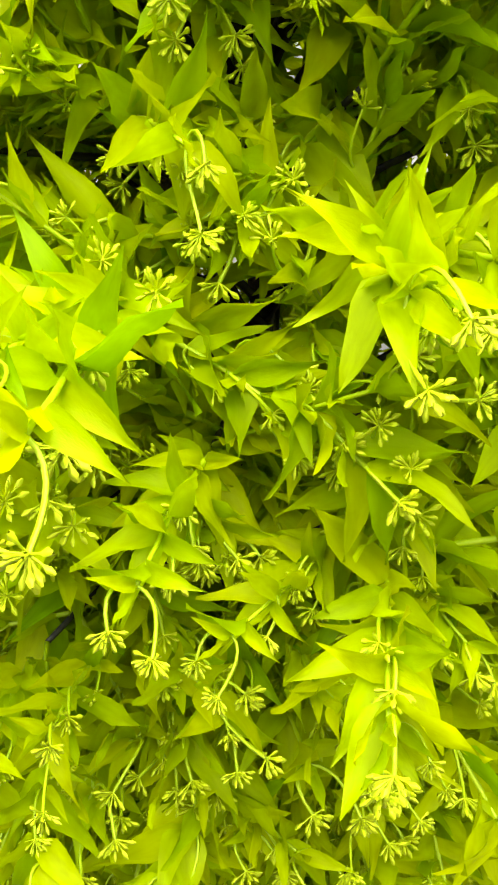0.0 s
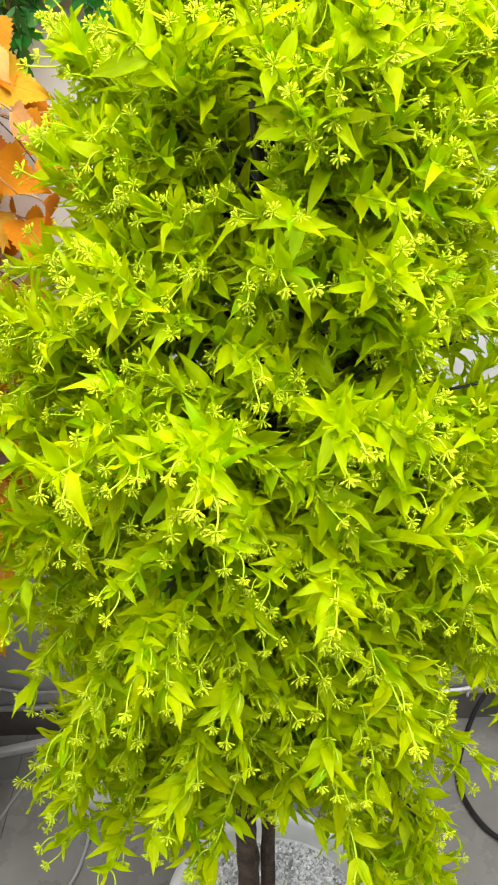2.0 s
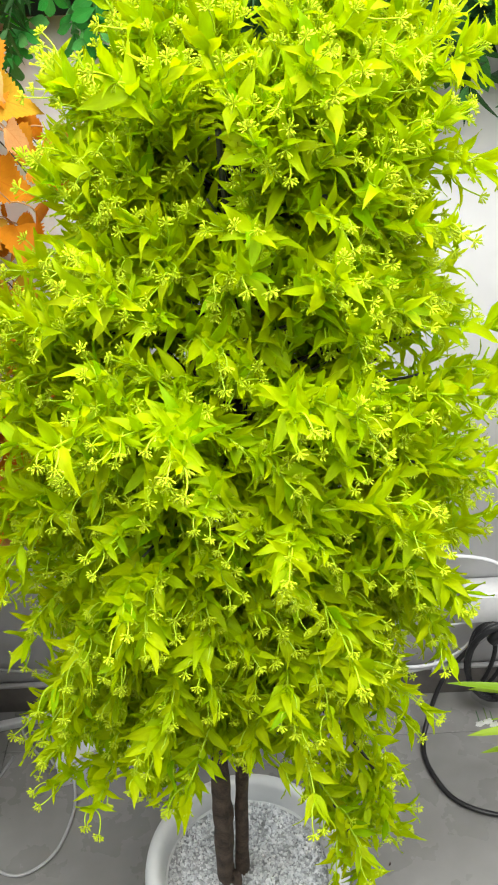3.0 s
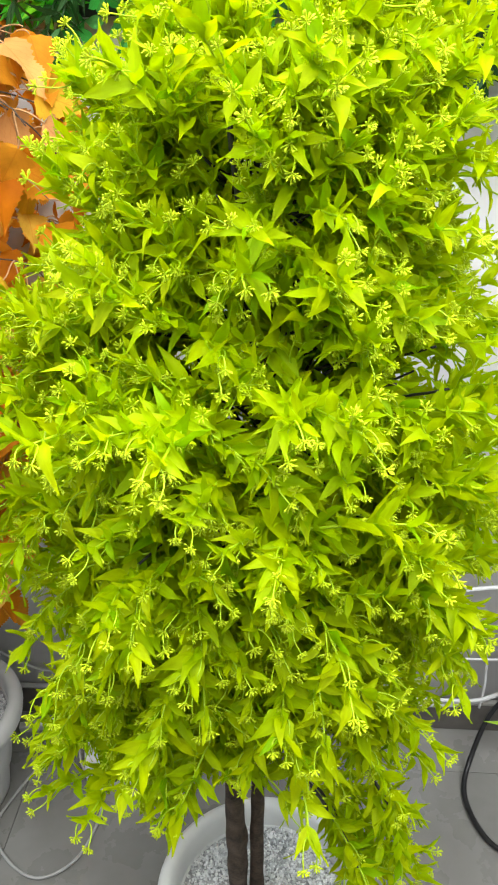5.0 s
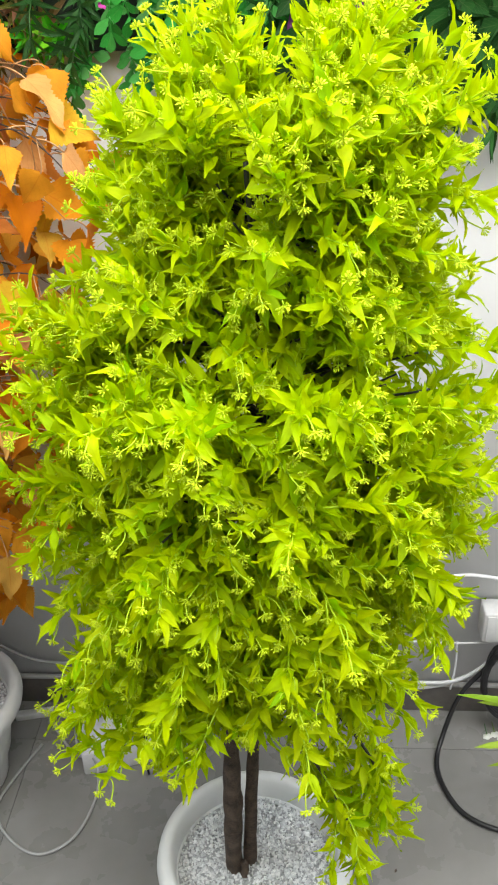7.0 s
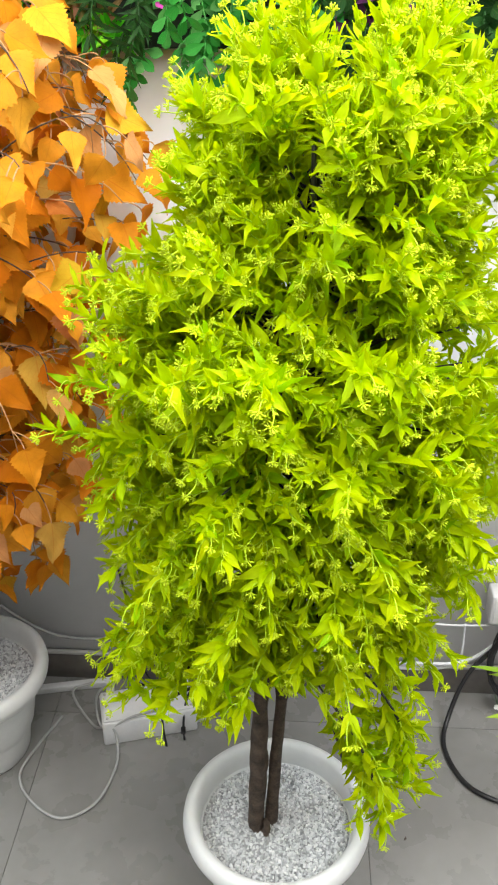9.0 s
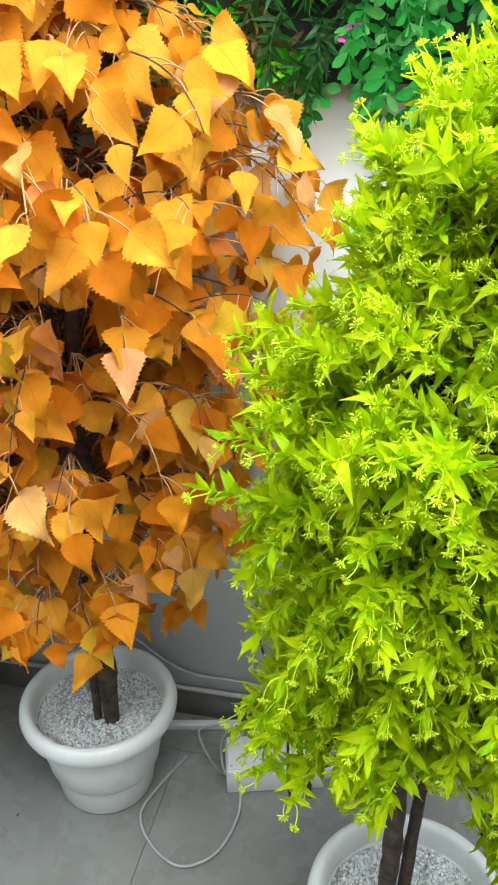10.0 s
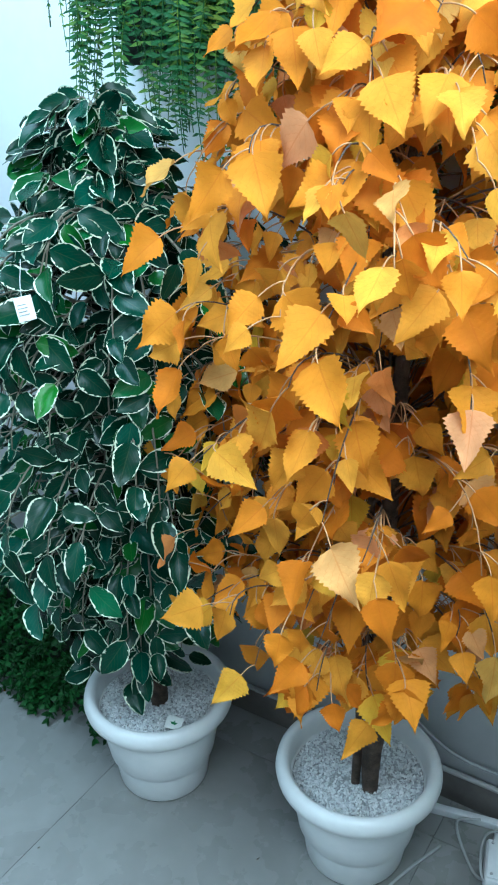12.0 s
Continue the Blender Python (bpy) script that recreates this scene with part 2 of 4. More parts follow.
class Bulk:
    """Many copies of a few shapes joined into one mesh."""

    def __init__(self):
        self.v, self.loops, self.sizes, self.m, self.uv, self.mats, self.count = [], [], [], [], [], [], 0

    def add(self, geo, m):
        if not hasattr(geo, "packed"):
            geo.packed = (np.array(geo.v, dtype=np.float32), np.concatenate([np.array(f, dtype=np.int32) for f in geo.f]), np.array([len(f) for f in geo.f], dtype=np.int32), np.array(geo.m, dtype=np.int32), np.array(geo.uv, dtype=np.float32))
        v, loops, sizes, mi, uv = geo.packed
        for mat in geo.mats:
            if mat not in self.mats:
                self.mats.append(mat)
        slots = np.array([self.mats.index(mat) for mat in geo.mats], dtype=np.int32)
        turn = np.array(m, dtype=np.float32)
        self.v.append(v @ turn[:3, :3].T + turn[:3, 3])
        self.loops.append(loops + self.count)
        self.sizes.append(sizes)
        self.m.append(slots[mi])
        self.uv.append(uv[loops])
        self.count += len(v)

    def mesh(self, name, smooth=True):
        me = bpy.data.meshes.new(name)
        v, loops, sizes = np.concatenate(self.v), np.concatenate(self.loops), np.concatenate(self.sizes)
        me.vertices.add(len(v))
        me.vertices.foreach_set("co", v.ravel())
        me.loops.add(len(loops))
        me.loops.foreach_set("vertex_index", loops)
        me.polygons.add(len(sizes))
        me.polygons.foreach_set("loop_start", np.concatenate([[0], np.cumsum(sizes)[:-1]]).astype(np.int32))
        for mat in self.mats:
            me.materials.append(mat)
        me.polygons.foreach_set("material_index", np.concatenate(self.m))
        me.polygons.foreach_set("use_smooth", [smooth] * len(sizes))
        me.uv_layers.new(name="leaf").data.foreach_set("uv", np.concatenate(self.uv).ravel())
        me.update(calc_edges=True)
        return me


def tube(geo, points, radii, mat, sides=6, cap=True):
    """A round rod along points; radii is one number or one for each point."""
    pts = [Vector(p) for p in points]
    radii = [radii] * len(pts) if isinstance(radii, (int, float)) else radii
    verts, faces, uvs = [], [], []
    ref = Vector((0.31, 0.17, 0.93))
    for n, p in enumerate(pts):
        t = (pts[min(n + 1, len(pts) - 1)] - pts[max(n - 1, 0)]).normalized()
        a = t.cross(ref)
        a = a.normalized() if a.length > 1e-4 else t.orthogonal().normalized()
        b = t.cross(a)
        ref = a.cross(t) if n == 0 else ref
        for k in range(sides):
            w = 2 * math.pi * k / sides
            verts.append(p + radii[n] * (math.cos(w) * a + math.sin(w) * b))
            uvs.append((k / sides, n / len(pts)))
    for n in range(len(pts) - 1):
        for k in range(sides):
            q = (k + 1) % sides
            faces.append((n * sides + k, n * sides + q, (n + 1) * sides + q, (n + 1) * sides + k))
    if cap:
        faces += [tuple(range(sides))[::-1], tuple(range((len(pts) - 1) * sides, len(pts) * sides))]
    return geo.add(verts, faces, mat, uvs)


def lathe(geo, profile, mat, sides=48):
    """A turned body round z from (radius, height) pairs."""
    verts = [(r * math.cos(2 * math.pi * k / sides), r * math.sin(2 * math.pi * k / sides), z) for r, z in profile for k in range(sides)]
    faces = [(n * sides + k, n * sides + (k + 1) % sides, (n + 1) * sides + (k + 1) % sides, (n + 1) * sides + k) for n in range(len(profile) - 1) for k in range(sides)]
    return geo.add(verts, faces, mat)


def block(geo, x0, x1, y0, y1, z0, z1, mat, bevel=0.0):
    """A box with its edges bevelled."""
    bm = bmesh.new()
    bmesh.ops.create_cube(bm, size=1.0, matrix=Matrix.Translation(((x0 + x1) / 2, (y0 + y1) / 2, (z0 + z1) / 2)) @ Matrix.Diagonal((x1 - x0, y1 - y0, z1 - z0, 1)))
    if bevel:
        bmesh.ops.bevel(bm, geom=bm.edges[:], offset=bevel, segments=2, affect="EDGES", profile=0.5)
    bm.verts.index_update()
    geo.add([v.co for v in bm.verts], [[v.index for v in f.verts] for f in bm.faces], mat)
    bm.free()
    return geo


def bend(a, b, c, d, n):
    """Points on a cubic curve."""
    a, b, c, d = Vector(a), Vector(b), Vector(c), Vector(d)
    return [a * (1 - s) ** 3 + b * 3 * s * (1 - s) ** 2 + c * 3 * s * s * (1 - s) + d * s**3 for s in (i / n for i in range(n + 1))]


def smooth_line(points, n=6):
    """A soft curve through points."""
    p = [Vector(q) for q in points]
    p = [2 * p[0] - p[1], *p, 2 * p[-1] - p[-2]]
    out = []
    for i in range(1, len(p) - 2):
        for k in range(n):
            s = k / n
            out.append(0.5 * (2 * p[i] + (p[i + 1] - p[i - 1]) * s + (2 * p[i - 1] - 5 * p[i] + 4 * p[i + 1] - p[i + 2]) * s * s + (3 * p[i] - p[i - 1] - 3 * p[i + 1] + p[i + 2]) * s**3))
    return out + [p[-2]]


def part(name, geo, parent=None, label="", smooth=True, m=None):
    ob = new(name, geo if isinstance(geo, bpy.types.Mesh) else geo.mesh(name, smooth))
    ob.parent = parent
    if m is not None:
        ob.matrix_basis = m
    return tagged(ob, label)


def thing(name, label, category, m=None, group="", kind=""):
    ob = new(name)
    ob.empty_display_size = 0.1
    if m is not None:
        ob.matrix_basis = m
    return tagged(ob, label, category, group, kind)


def facing(tip, up):
    """A turn whose y runs along tip and whose z is as near to up as it can be."""
    y = Vector(tip).normalized()
    x = y.cross(Vector(up))
    x = x.normalized() if x.length > 1e-4 else y.orthogonal().normalized()
    return Matrix((x, y, x.cross(y))).transposed()


def at_pose(place, turn, size=1.0):
    return Matrix.Translation(place) @ turn.to_4x4() @ Matrix.Scale(size, 4)


def blade(length, width, shape, mat, rows=8, cols=1, fold=0.25, curl=0.3, wave=0.0, teeth=0, rng=random):
    """A leaf from the origin along y: shape(v) is the half width; folded at the rib, curling down, wavy or toothed at its edge."""
    geo, verts, faces, uvs = Geo(), [], [], []
    ks = [k / cols for k in range(-cols, cols + 1)]
    ph, twist = rng.uniform(0, 6.3), rng.uniform(-0.35, 0.35)
    for r in range(rows + 1):
        v = r / rows
        w = max(shape(v), 0.012) * width
        if teeth and 0 < r < rows:
            w *= 1.05 if r % 2 else 0.90
        drop = -curl * length * v * v * 0.5
        for k in ks:
            x = k * w
            z = abs(k) * w * fold + drop + wave * length * k * k * math.sin(ph + v * 9 + (2 if k > 0 else 0))
            z += twist * x * v
            y = v * length * (1 - 0.12 * curl * v) - (0.03 * length * abs(k) if teeth else 0)
            verts.append((x, y, z))
            uvs.append((0.5 + 0.5 * k, v))
    c = len(ks)
    for r in range(rows):
        for k in range(c - 1):
            faces.append((r * c + k, r * c + k + 1, (r + 1) * c + k + 1, (r + 1) * c + k))
    return geo.add(verts, faces, mat, uvs)


def lance(v):
    return 2.35 * v**0.60 * max(0.0, 1 - v) ** 1.32


def birch(v):
    """Broad and blunt at the stalk, straight-sided to a sharp tip."""
    u = max(0.0, v - 0.17) / 0.83
    return (min(v / 0.17, 1.0) ** 0.5) * (1 - u) * (1 + 0.75 * u * (0.8 - u))


def pointed(v):
    return 2.4 * v**0.55 * max(0.0, 1 - v) ** 0.8


def oval(v):
    return math.sin(math.pi * v**0.85) ** 0.75 * (1 - 0.12 * v)


def spoon(v):
    return math.sin(math.pi * v**1.5) ** 0.8 * 0.95 + 0.03


# ---- the room ----
WALL_Y = 1.157
wall_north = tagged(part("wall_north", block(Geo(), -3.3, 3.3, WALL_Y, WALL_Y + 0.15, -0.05, 2.66, WALL, 0.0)), "white painted plaster wall behind the potted trees", "wall", kind="structure")
tagged(part("wall_south", block(Geo(), -3.3, 3.3, -4.15, -4.0, -0.05, 2.66, WALL)), "plain white painted wall", "wall", kind="structure")
tagged(part("wall_west", block(Geo(), -3.45, -3.3, -4.15, WALL_Y + 0.15, -0.05, 2.66, WALL)), "plain white painted side wall", "wall", kind="structure")
tagged(part("wall_east", block(Geo(), 3.3, 3.45, -4.15, WALL_Y + 0.15, -0.05, 2.66, WALL)), "plain white painted side wall", "wall", kind="structure")
tagged(part("ceiling", block(Geo(), -3.45, 3.45, -4.15, WALL_Y + 0.15, 2.66, 2.76, CEILING)), "plain white ceiling", "ceiling", kind="structure")
baseboard = Geo()
block(baseboard, -3.3, 3.3, WALL_Y - 0.012, WALL_Y - 0.001, 0.0, 0.085, SKIRT, 0.002)
tagged(part("baseboard", baseboard), "grey-brown stone baseboard along the wall", "baseboard", kind="structure")
ledge = block(Geo(), -3.3, 3.3, WALL_Y - 0.016, WALL_Y - 0.002, 0.0875, 0.097, TRIM, 0.003)
tagged(part("trim", ledge), "pale bead above the stone baseboard", "trim", kind="structure")

floor = tagged(part("floor", block(Geo(), -3.3, 3.3, -4.0, WALL_Y, -0.05, -0.0015, GROUT)), "polished light grey floor tiles with thin dark joints", "floor", kind="structure")

TILE_SIZE, ROW_Y, COLUMN_X = 0.80, 1.02, 0.215


def tile(depth):
    return block(Geo(), -TILE_SIZE / 2 + 0.0008, TILE_SIZE / 2 - 0.0008, -depth / 2 + 0.0008, depth / 2 - 0.0008, -0.01, 0.0, TILE, 0.0006).mesh("tile", False)


whole_tile, cut_tile = tile(TILE_SIZE), tile(WALL_Y - ROW_Y)
for i in range(-4, 4):
    x = COLUMN_X + (i + 0.5) * TILE_SIZE
    if abs(x) < 3.3:
        part("tile", cut_tile, floor, m=pose(x, (ROW_Y + WALL_Y) / 2, 0))
        for j in range(-6, 0):
            part("tile", whole_tile, floor, m=pose(x, ROW_Y + (j + 0.5) * TILE_SIZE, 0))


# ---- pots and gravel ----
POT_H, POT_R, GRAVEL_Z = 0.283, 0.1855, 0.230
pot_body = lathe(Geo(), [(0, 0.004112), (0.09947, 0.004112), (0.1035, 0), (0.1096, 0.002056), (0.1137, 0.01028), (0.1228, 0.0771), (0.1243, 0.08532), (0.1289, 0.09046), (0.133, 0.09766), (0.1553, 0.2282), (0.1522, 0.2323), (0.1477, 0.2323), (0.1421, 0.185), (0, 0.185)], POT).mesh("body")
pot_rim = lathe(Geo(), [(0.1553, 0.2282), (0.1624, 0.2272), (0.1746, 0.2323), (0.1827, 0.2436), (POT_R, 0.257), (0.1827, 0.2714), (0.1766, 0.2796), (0.168, POT_H), (0.1604, 0.2806), (0.1553, 0.2734), (0.1522, 0.257), (0.1502, 0.2313)], POT, 64).mesh("rim")


def chips(rng, count, radius):
    """Broken stone chips heaped in a pot."""
    geo = Geo()
    solid = [(1, 1, 1), (-1, -1, 1), (-1, 1, -1), (1, -1, -1), (0.9, -0.8, 0.7), (-0.8, 0.9, 0.6)]
    tris = [(0, 1, 4), (0, 5, 1), (0, 4, 3), (0, 3, 2), (0, 2, 5), (1, 5, 2), (1, 2, 3), (1, 3, 4)]
    for _ in range(count):
        r, w = radius * math.sqrt(rng.random()), rng.uniform(0, 6.283)
        s = rng.uniform(0.0016, 0.0036)
        turn = Euler([rng.uniform(0, 6.3) for _ in range(3)]).to_matrix()
        mid = Vector((r * math.cos(w), r * math.sin(w), rng.uniform(-0.002, 0.005) + 0.007 * noise.noise((r * math.cos(w) * 14, r * math.sin(w) * 14, 3))))
        geo.add([mid + turn @ Vector([c * s * rng.uniform(0.5, 1.2) for c in p]) for p in solid], tris, CHIP)
    lathe(geo, [(0.0, 0.0), (radius * 0.6, 0.0), (radius + 0.004, -0.002), (radius + 0.001, -0.03), (0.0, -0.03)], GRAVEL_BED, 32)
    return geo


def potted(x, y, seed, words):
    m = pose(x, y, 0, 0, 0, seed * 37)
    pot = thing("plant_pot", "white plastic pot with a rolled rim " + words, "plant pot", m, "white plant pots")
    part("body", pot_body, pot)
    part("rim", pot_rim, pot)
    heap = part("gravel", chips(random.Random(seed), 4800, 0.144), m=pose(x, y, GRAVEL_Z), smooth=False)
    tagged(heap, "loose white and grey stone chips filling the pot", "gravel", kind="stuff")


GREEN_AT, AMBER_AT, FICUS_AT = (0.006, 0.538), (-0.735, 0.898), (-1.262, 0.855)
potted(*GREEN_AT, 1, "under the lime-green tree")
potted(*AMBER_AT, 2, "under the orange-leaved tree")
potted(*FICUS_AT, 3, "under the variegated ficus")


def trunk(parent, rng, lines, mat=BARK, label=""):
    """Stems of a trunk with knots, each a mesh of its own."""
    for foot, head, thick, knots in lines:
        foot, head = Vector(foot), Vector(head)
        n, pts, radii = 52, [], []
        for i in range(n + 1):
            s = i / n
            p = foot.lerp(head, s) + 0.010 * math.sin(s * math.pi) * noise.noise_vector((s * 3.1, thick * 90, foot.x * 9))
            pts.append(p)
            radii.append(thick * (1 - 0.45 * s) * (1 + 0.22 * noise.noise((s * 17, foot.x * 30, 1))) * (1.25 if i // 2 in knots else 1))
        geo = tube(Geo(), pts, radii, mat, 16)
        for i in knots:
            side = Vector((rng.uniform(-1, 1), rng.uniform(-1, -0.2), 0.9)).normalized()
            tube(geo, [pts[2 * i], pts[2 * i] + side * thick * 1.7], [thick * 0.5, thick * 0.36], mat, 8)
        geo.v = [tuple(Vector(p) + thick * 0.20 * noise.noise_vector((p[0] * 90, p[1] * 90, p[2] * 14))) for p in geo.v]
        part("trunk", geo, parent, label)


# ---- lime-green tree ----
def umbel(geo, place, way, rng):
    """A head of slender club-shaped buds on short stalks."""
    turn = facing(way, (0.3, 0.2, 1))
    for k in range(rng.randint(13, 17)):
        w, a = k * 2.4 + rng.uniform(-0.4, 0.4), 1.5 * math.sqrt((k + 0.5) / 17) + rng.uniform(-0.12, 0.12)
        d = turn @ Vector((math.sin(a) * math.cos(w), math.cos(a), math.sin(a) * math.sin(w)))
        s = rng.uniform(0.8, 1.2)
        tube(geo, [place + d * q * s for q in (0, 0.0040, 0.0062, 0.0078)], [0.0004, 0.0004, 0.00110 * s, 0.0005], LIME_BUD, 3, False)


def sprig_pieces(lift, rng):
    """The pieces of one sprig that leaves the wire at a given lift in degrees: stem, leaves in whorls, and forked bud heads."""
    n, length = 10, rng.uniform(0.070, 0.115)
    fall = rng.uniform(5, 45) if lift < 10 else rng.uniform(-10, 25)
    p, pts, ways = Vector((0, 0, 0)), [Vector((0, 0, 0))], []
    yaw = rng.uniform(-0.35, 0.35)
    for i in range(n):
        e = radians(max(lift - fall * (i / n) ** 1.2, -84))
        yaw += rng.uniform(-0.10, 0.10)
        d = Vector((math.cos(e) * math.cos(yaw), math.cos(e) * math.sin(yaw), math.sin(e)))
        ways.append(d)
        p = p + d * length / n
        pts.append(p)
    ways.append(ways[-1])
    stem = tube(Geo(), pts, [0.0016 - 0.0007 * i / n for i in range(n + 1)], LIME_STEM, 5)
    leaves, heads = [], []

    def across(t):
        a = t.cross(Vector((0, 0, 1)))
        a = a.normalized() if a.length > 0.05 else Vector((0, 1, 0))
        return a, a.cross(t)

    start = rng.uniform(0, 6.28)
    for k, (s, many) in enumerate(((0.08, 3), (0.24, 3), (0.40, 4), (0.56, 3), (0.72, 4), (0.88, 3), (1.0, 2))):
        i = min(n, int(s * n + 0.5))
        t, foot = ways[i], pts[i]
        a, b = across(t)
        for h in range(many):
            w = start + k * 1.3 + h * 6.2832 / many + rng.uniform(-0.45, 0.45)
            spread = radians(rng.uniform(22, 72) * (1.0 if s < 0.8 else 0.7))
            side = math.cos(w) * a + math.sin(w) * b
            d = (t * math.cos(spread) + side * math.sin(spread) + Vector((0, 0, rng.uniform(-0.30, 0.25) if lift < 10 else rng.uniform(-0.1, 0.4)))).normalized()
            size = rng.choice((rng.uniform(0.024, 0.034), rng.uniform(0.032, 0.046), rng.uniform(0.038, 0.052))) * (1.05 - 0.2 * s)
            leaf = blade(size, size * rng.uniform(0.17, 0.25), lance, LIME, 6, 1, rng.uniform(0.1, 0.9), rng.uniform(-0.5, 1.1), 0.05, rng=rng)
            up = t * 0.35 - side * 0.2 + Vector((0.25, 0, 0.6)) + Vector((rng.uniform(-0.9, 0.9), rng.uniform(-0.9, 0.9), rng.uniform(-0.5, 0.5)))
            leaves.append(Geo().join(leaf, at_pose(foot, facing(d, up))))
    for s, many in ((0.4, 1), (0.7, 1), (1.0, 2)):
        i = min(n, int(s * n))
        t, foot = ways[i], pts[i]
        a, b = across(t)
        swing = rng.uniform(0, 6.28)
        for h in range(many):
            side = math.cos(swing + h * 3.14) * a + math.sin(swing + h * 3.14) * b
            reach = rng.uniform(0.014, 0.030)
            q1 = foot + (t * 0.75 + side * 0.65).normalized() * reach * 0.6
            q2 = q1 + (t * 0.45 + side * 0.05 + Vector((0, 0, rng.uniform(-0.8, -0.1) if lift < 30 else rng.uniform(-0.4, 0.5)))).normalized() * reach * 0.6
            line = bend(foot, foot + side * reach * 0.35, q1 + side * reach * 0.12, q2, 6)
            head = tube(Geo(), line, 0.0008, LIME_STEM, 4, False)
            umbel(head, line[-1], line[-1] - line[-2], rng)
            heads.append(head)
    return stem, leaves, heads


LIFTS = (76, 46, 16, -14, -44)
MAKES = 8
rng = random.Random(11)
sprig_kinds = {}
for lift in LIFTS:
    for k in range(MAKES):
        stem, leaves, heads = sprig_pieces(lift, rng)
        whole, light = Geo().join(stem), Geo()
        for piece in leaves + heads:
            whole.join(piece)
        for piece in leaves + heads[:1]:
            light.join(piece)
        sprig_kinds[lift, k] = [whole, light, whole.mesh("sprig"), (stem.mesh("sprig"), [g.mesh("leaf") for g in leaves], [g.mesh("bud_head") for g in heads])]

lime_tree = thing("artificial_tree", "artificial tree with lime-green plastic leaves and buds in a white pot", "artificial tree", pose(*GREEN_AT, 0))
trunk(lime_tree, rng, [((-0.040, -0.006, 0.19), (-0.018, -0.01, 1.34), 0.0165, (5, 11)), ((-0.011, 0.004, 0.19), (0.03, 0.03, 1.34), 0.0125, (9,)), ((-0.022, -0.022, 0.19), (-0.022, -0.016, 0.262), 0.011, ())], label="dark brown rough stem")

# height, middle and radius of the crown: a cap above a waist, a broad belly, and a ragged skirt
PROFILE = [(0.60, 0.0, 0.20), (0.72, -0.01, 0.25), (0.83, -0.01, 0.275), (0.95, 0.01, 0.31), (1.1, 0.02, 0.325), (1.2, 0.02, 0.33), (1.3, 0.02, 0.315), (1.38, 0.025, 0.28), (1.44, 0.04, 0.235), (1.49, 0.06, 0.205), (1.56, 0.05, 0.24), (1.62, 0.075, 0.215), (1.67, 0.09, 0.15), (1.72, 0.07, 0.07)]


def crown_radius(z):
    return float(np.interp(z, [p[0] for p in PROFILE], [p[2] for p in PROFILE]))


def crown_middle(z):
    """The crown leans to one side towards its top."""
    return Vector((float(np.interp(z, [p[0] for p in PROFILE], [p[1] for p in PROFILE])), 0.0, z))


GAPS = [((0.18, -0.33, 1.43), (0.27, 0.30, 1.125), 0.030), ((0.042, -0.30, 1.53), (0.035, 0.0, 1.46), 0.029), ((0.03, -0.27, 1.56), (0.018, -0.10, 1.52), 0.030)]


def in_gap(p):
    for a, b, r in GAPS:
        a, b = Vector(a), Vector(b)
        s = max(0.0, min(1.0, (p - a).dot(b - a) / (b - a).length_squared))
        if (p - a - s * (b - a)).length < r:
            return True
    return False


def sprig_at(foot, w, lift):
    kind = min(LIFTS, key=lambda q: abs(q - lift))
    m = Matrix.Translation(foot) @ Matrix.Rotation(w, 4, "Z") @ Matrix.Rotation(rng.uniform(-0.45, 0.45), 4, "X") @ Matrix.Scale(rng.uniform(0.82, 1.16), 4)
    return kind, rng.randrange(MAKES), m


sprig_spots = []
BRANCHES = 185
for n in range(BRANCHES):
    z = 0.80 + 0.88 * ((n * 0.7548777) % 1.0)
    w = 6.28319 * n * 0.5698403 + rng.uniform(-0.2, 0.2)
    r = crown_radius(z) * rng.uniform(0.86, 1.02)
    aim = float(np.interp(z, [0.76, 0.95, 1.15, 1.30, 1.5, 1.62, 1.68], [-26, -16, 2, 24, 38, 58, 76]))
    outward = Vector((math.cos(w), math.sin(w), 0))
    way = (outward * math.cos(radians(aim)) + Vector((0, 0, math.sin(radians(aim))))).normalized()
    head = crown_middle(z) + outward * max(r - 0.085, 0.02) - Vector((0, 0, 0.05 * math.sin(radians(aim))))
    z0 = max(0.5, min(head.z - 0.10, 1.44))
    root = Vector((0.03 * (z0 - 0.2), -0.01, z0))
    line = bend(root, root.lerp(head, 0.35) + Vector((0, 0, 0.05)), head - way * 0.08, head, 10)
    part("branch", tube(Geo(), line, [0.0030 - 0.00015 * i for i in range(11)], TWIG, 5), lime_tree)
    for k in range(9):
        foot = line[10 - k // 2] + way * (0.012 if k == 0 else 0.0)
        turn = w + (0.0 if k == 0 else (1 if k % 2 else -1) * rng.uniform(0.15, 1.25))
        lift = aim + (0 if k == 0 else rng.uniform(-42, 38))
        along = Vector((math.cos(turn) * math.cos(radians(lift)), math.sin(turn) * math.cos(radians(lift)), math.sin(radians(lift))))
        if any(in_gap(foot + along * q) for q in (0.0, 0.04, 0.08, 0.12)):
            continue
        kind, make, m = sprig_at(foot, turn, lift)
        sprig_spots.append((foot.y + 0.02 * k, kind, make, m, math.sin(w)))
sprig_spots.sort(key=lambda s: s[0])
lime_rest = Bulk()
for n, (_, lift, kind, m, back) in enumerate(sprig_spots):
    whole, light, mesh, pieces = sprig_kinds[lift, kind]
    if n < 36:
        sprig = part("sprig", pieces[0], lime_tree, m=m)
        for g in pieces[1]:
            part("leaf", g, sprig)
        for g in pieces[2]:
            part("bud_head", g, sprig)
    elif n < 300:
        part("sprig", mesh, lime_tree, m=m)
    else:
        lime_rest.add(light if back > 0.35 else whole, m)
tagged(part("foliage", lime_rest.mesh("foliage"), lime_tree), kind="stuff")

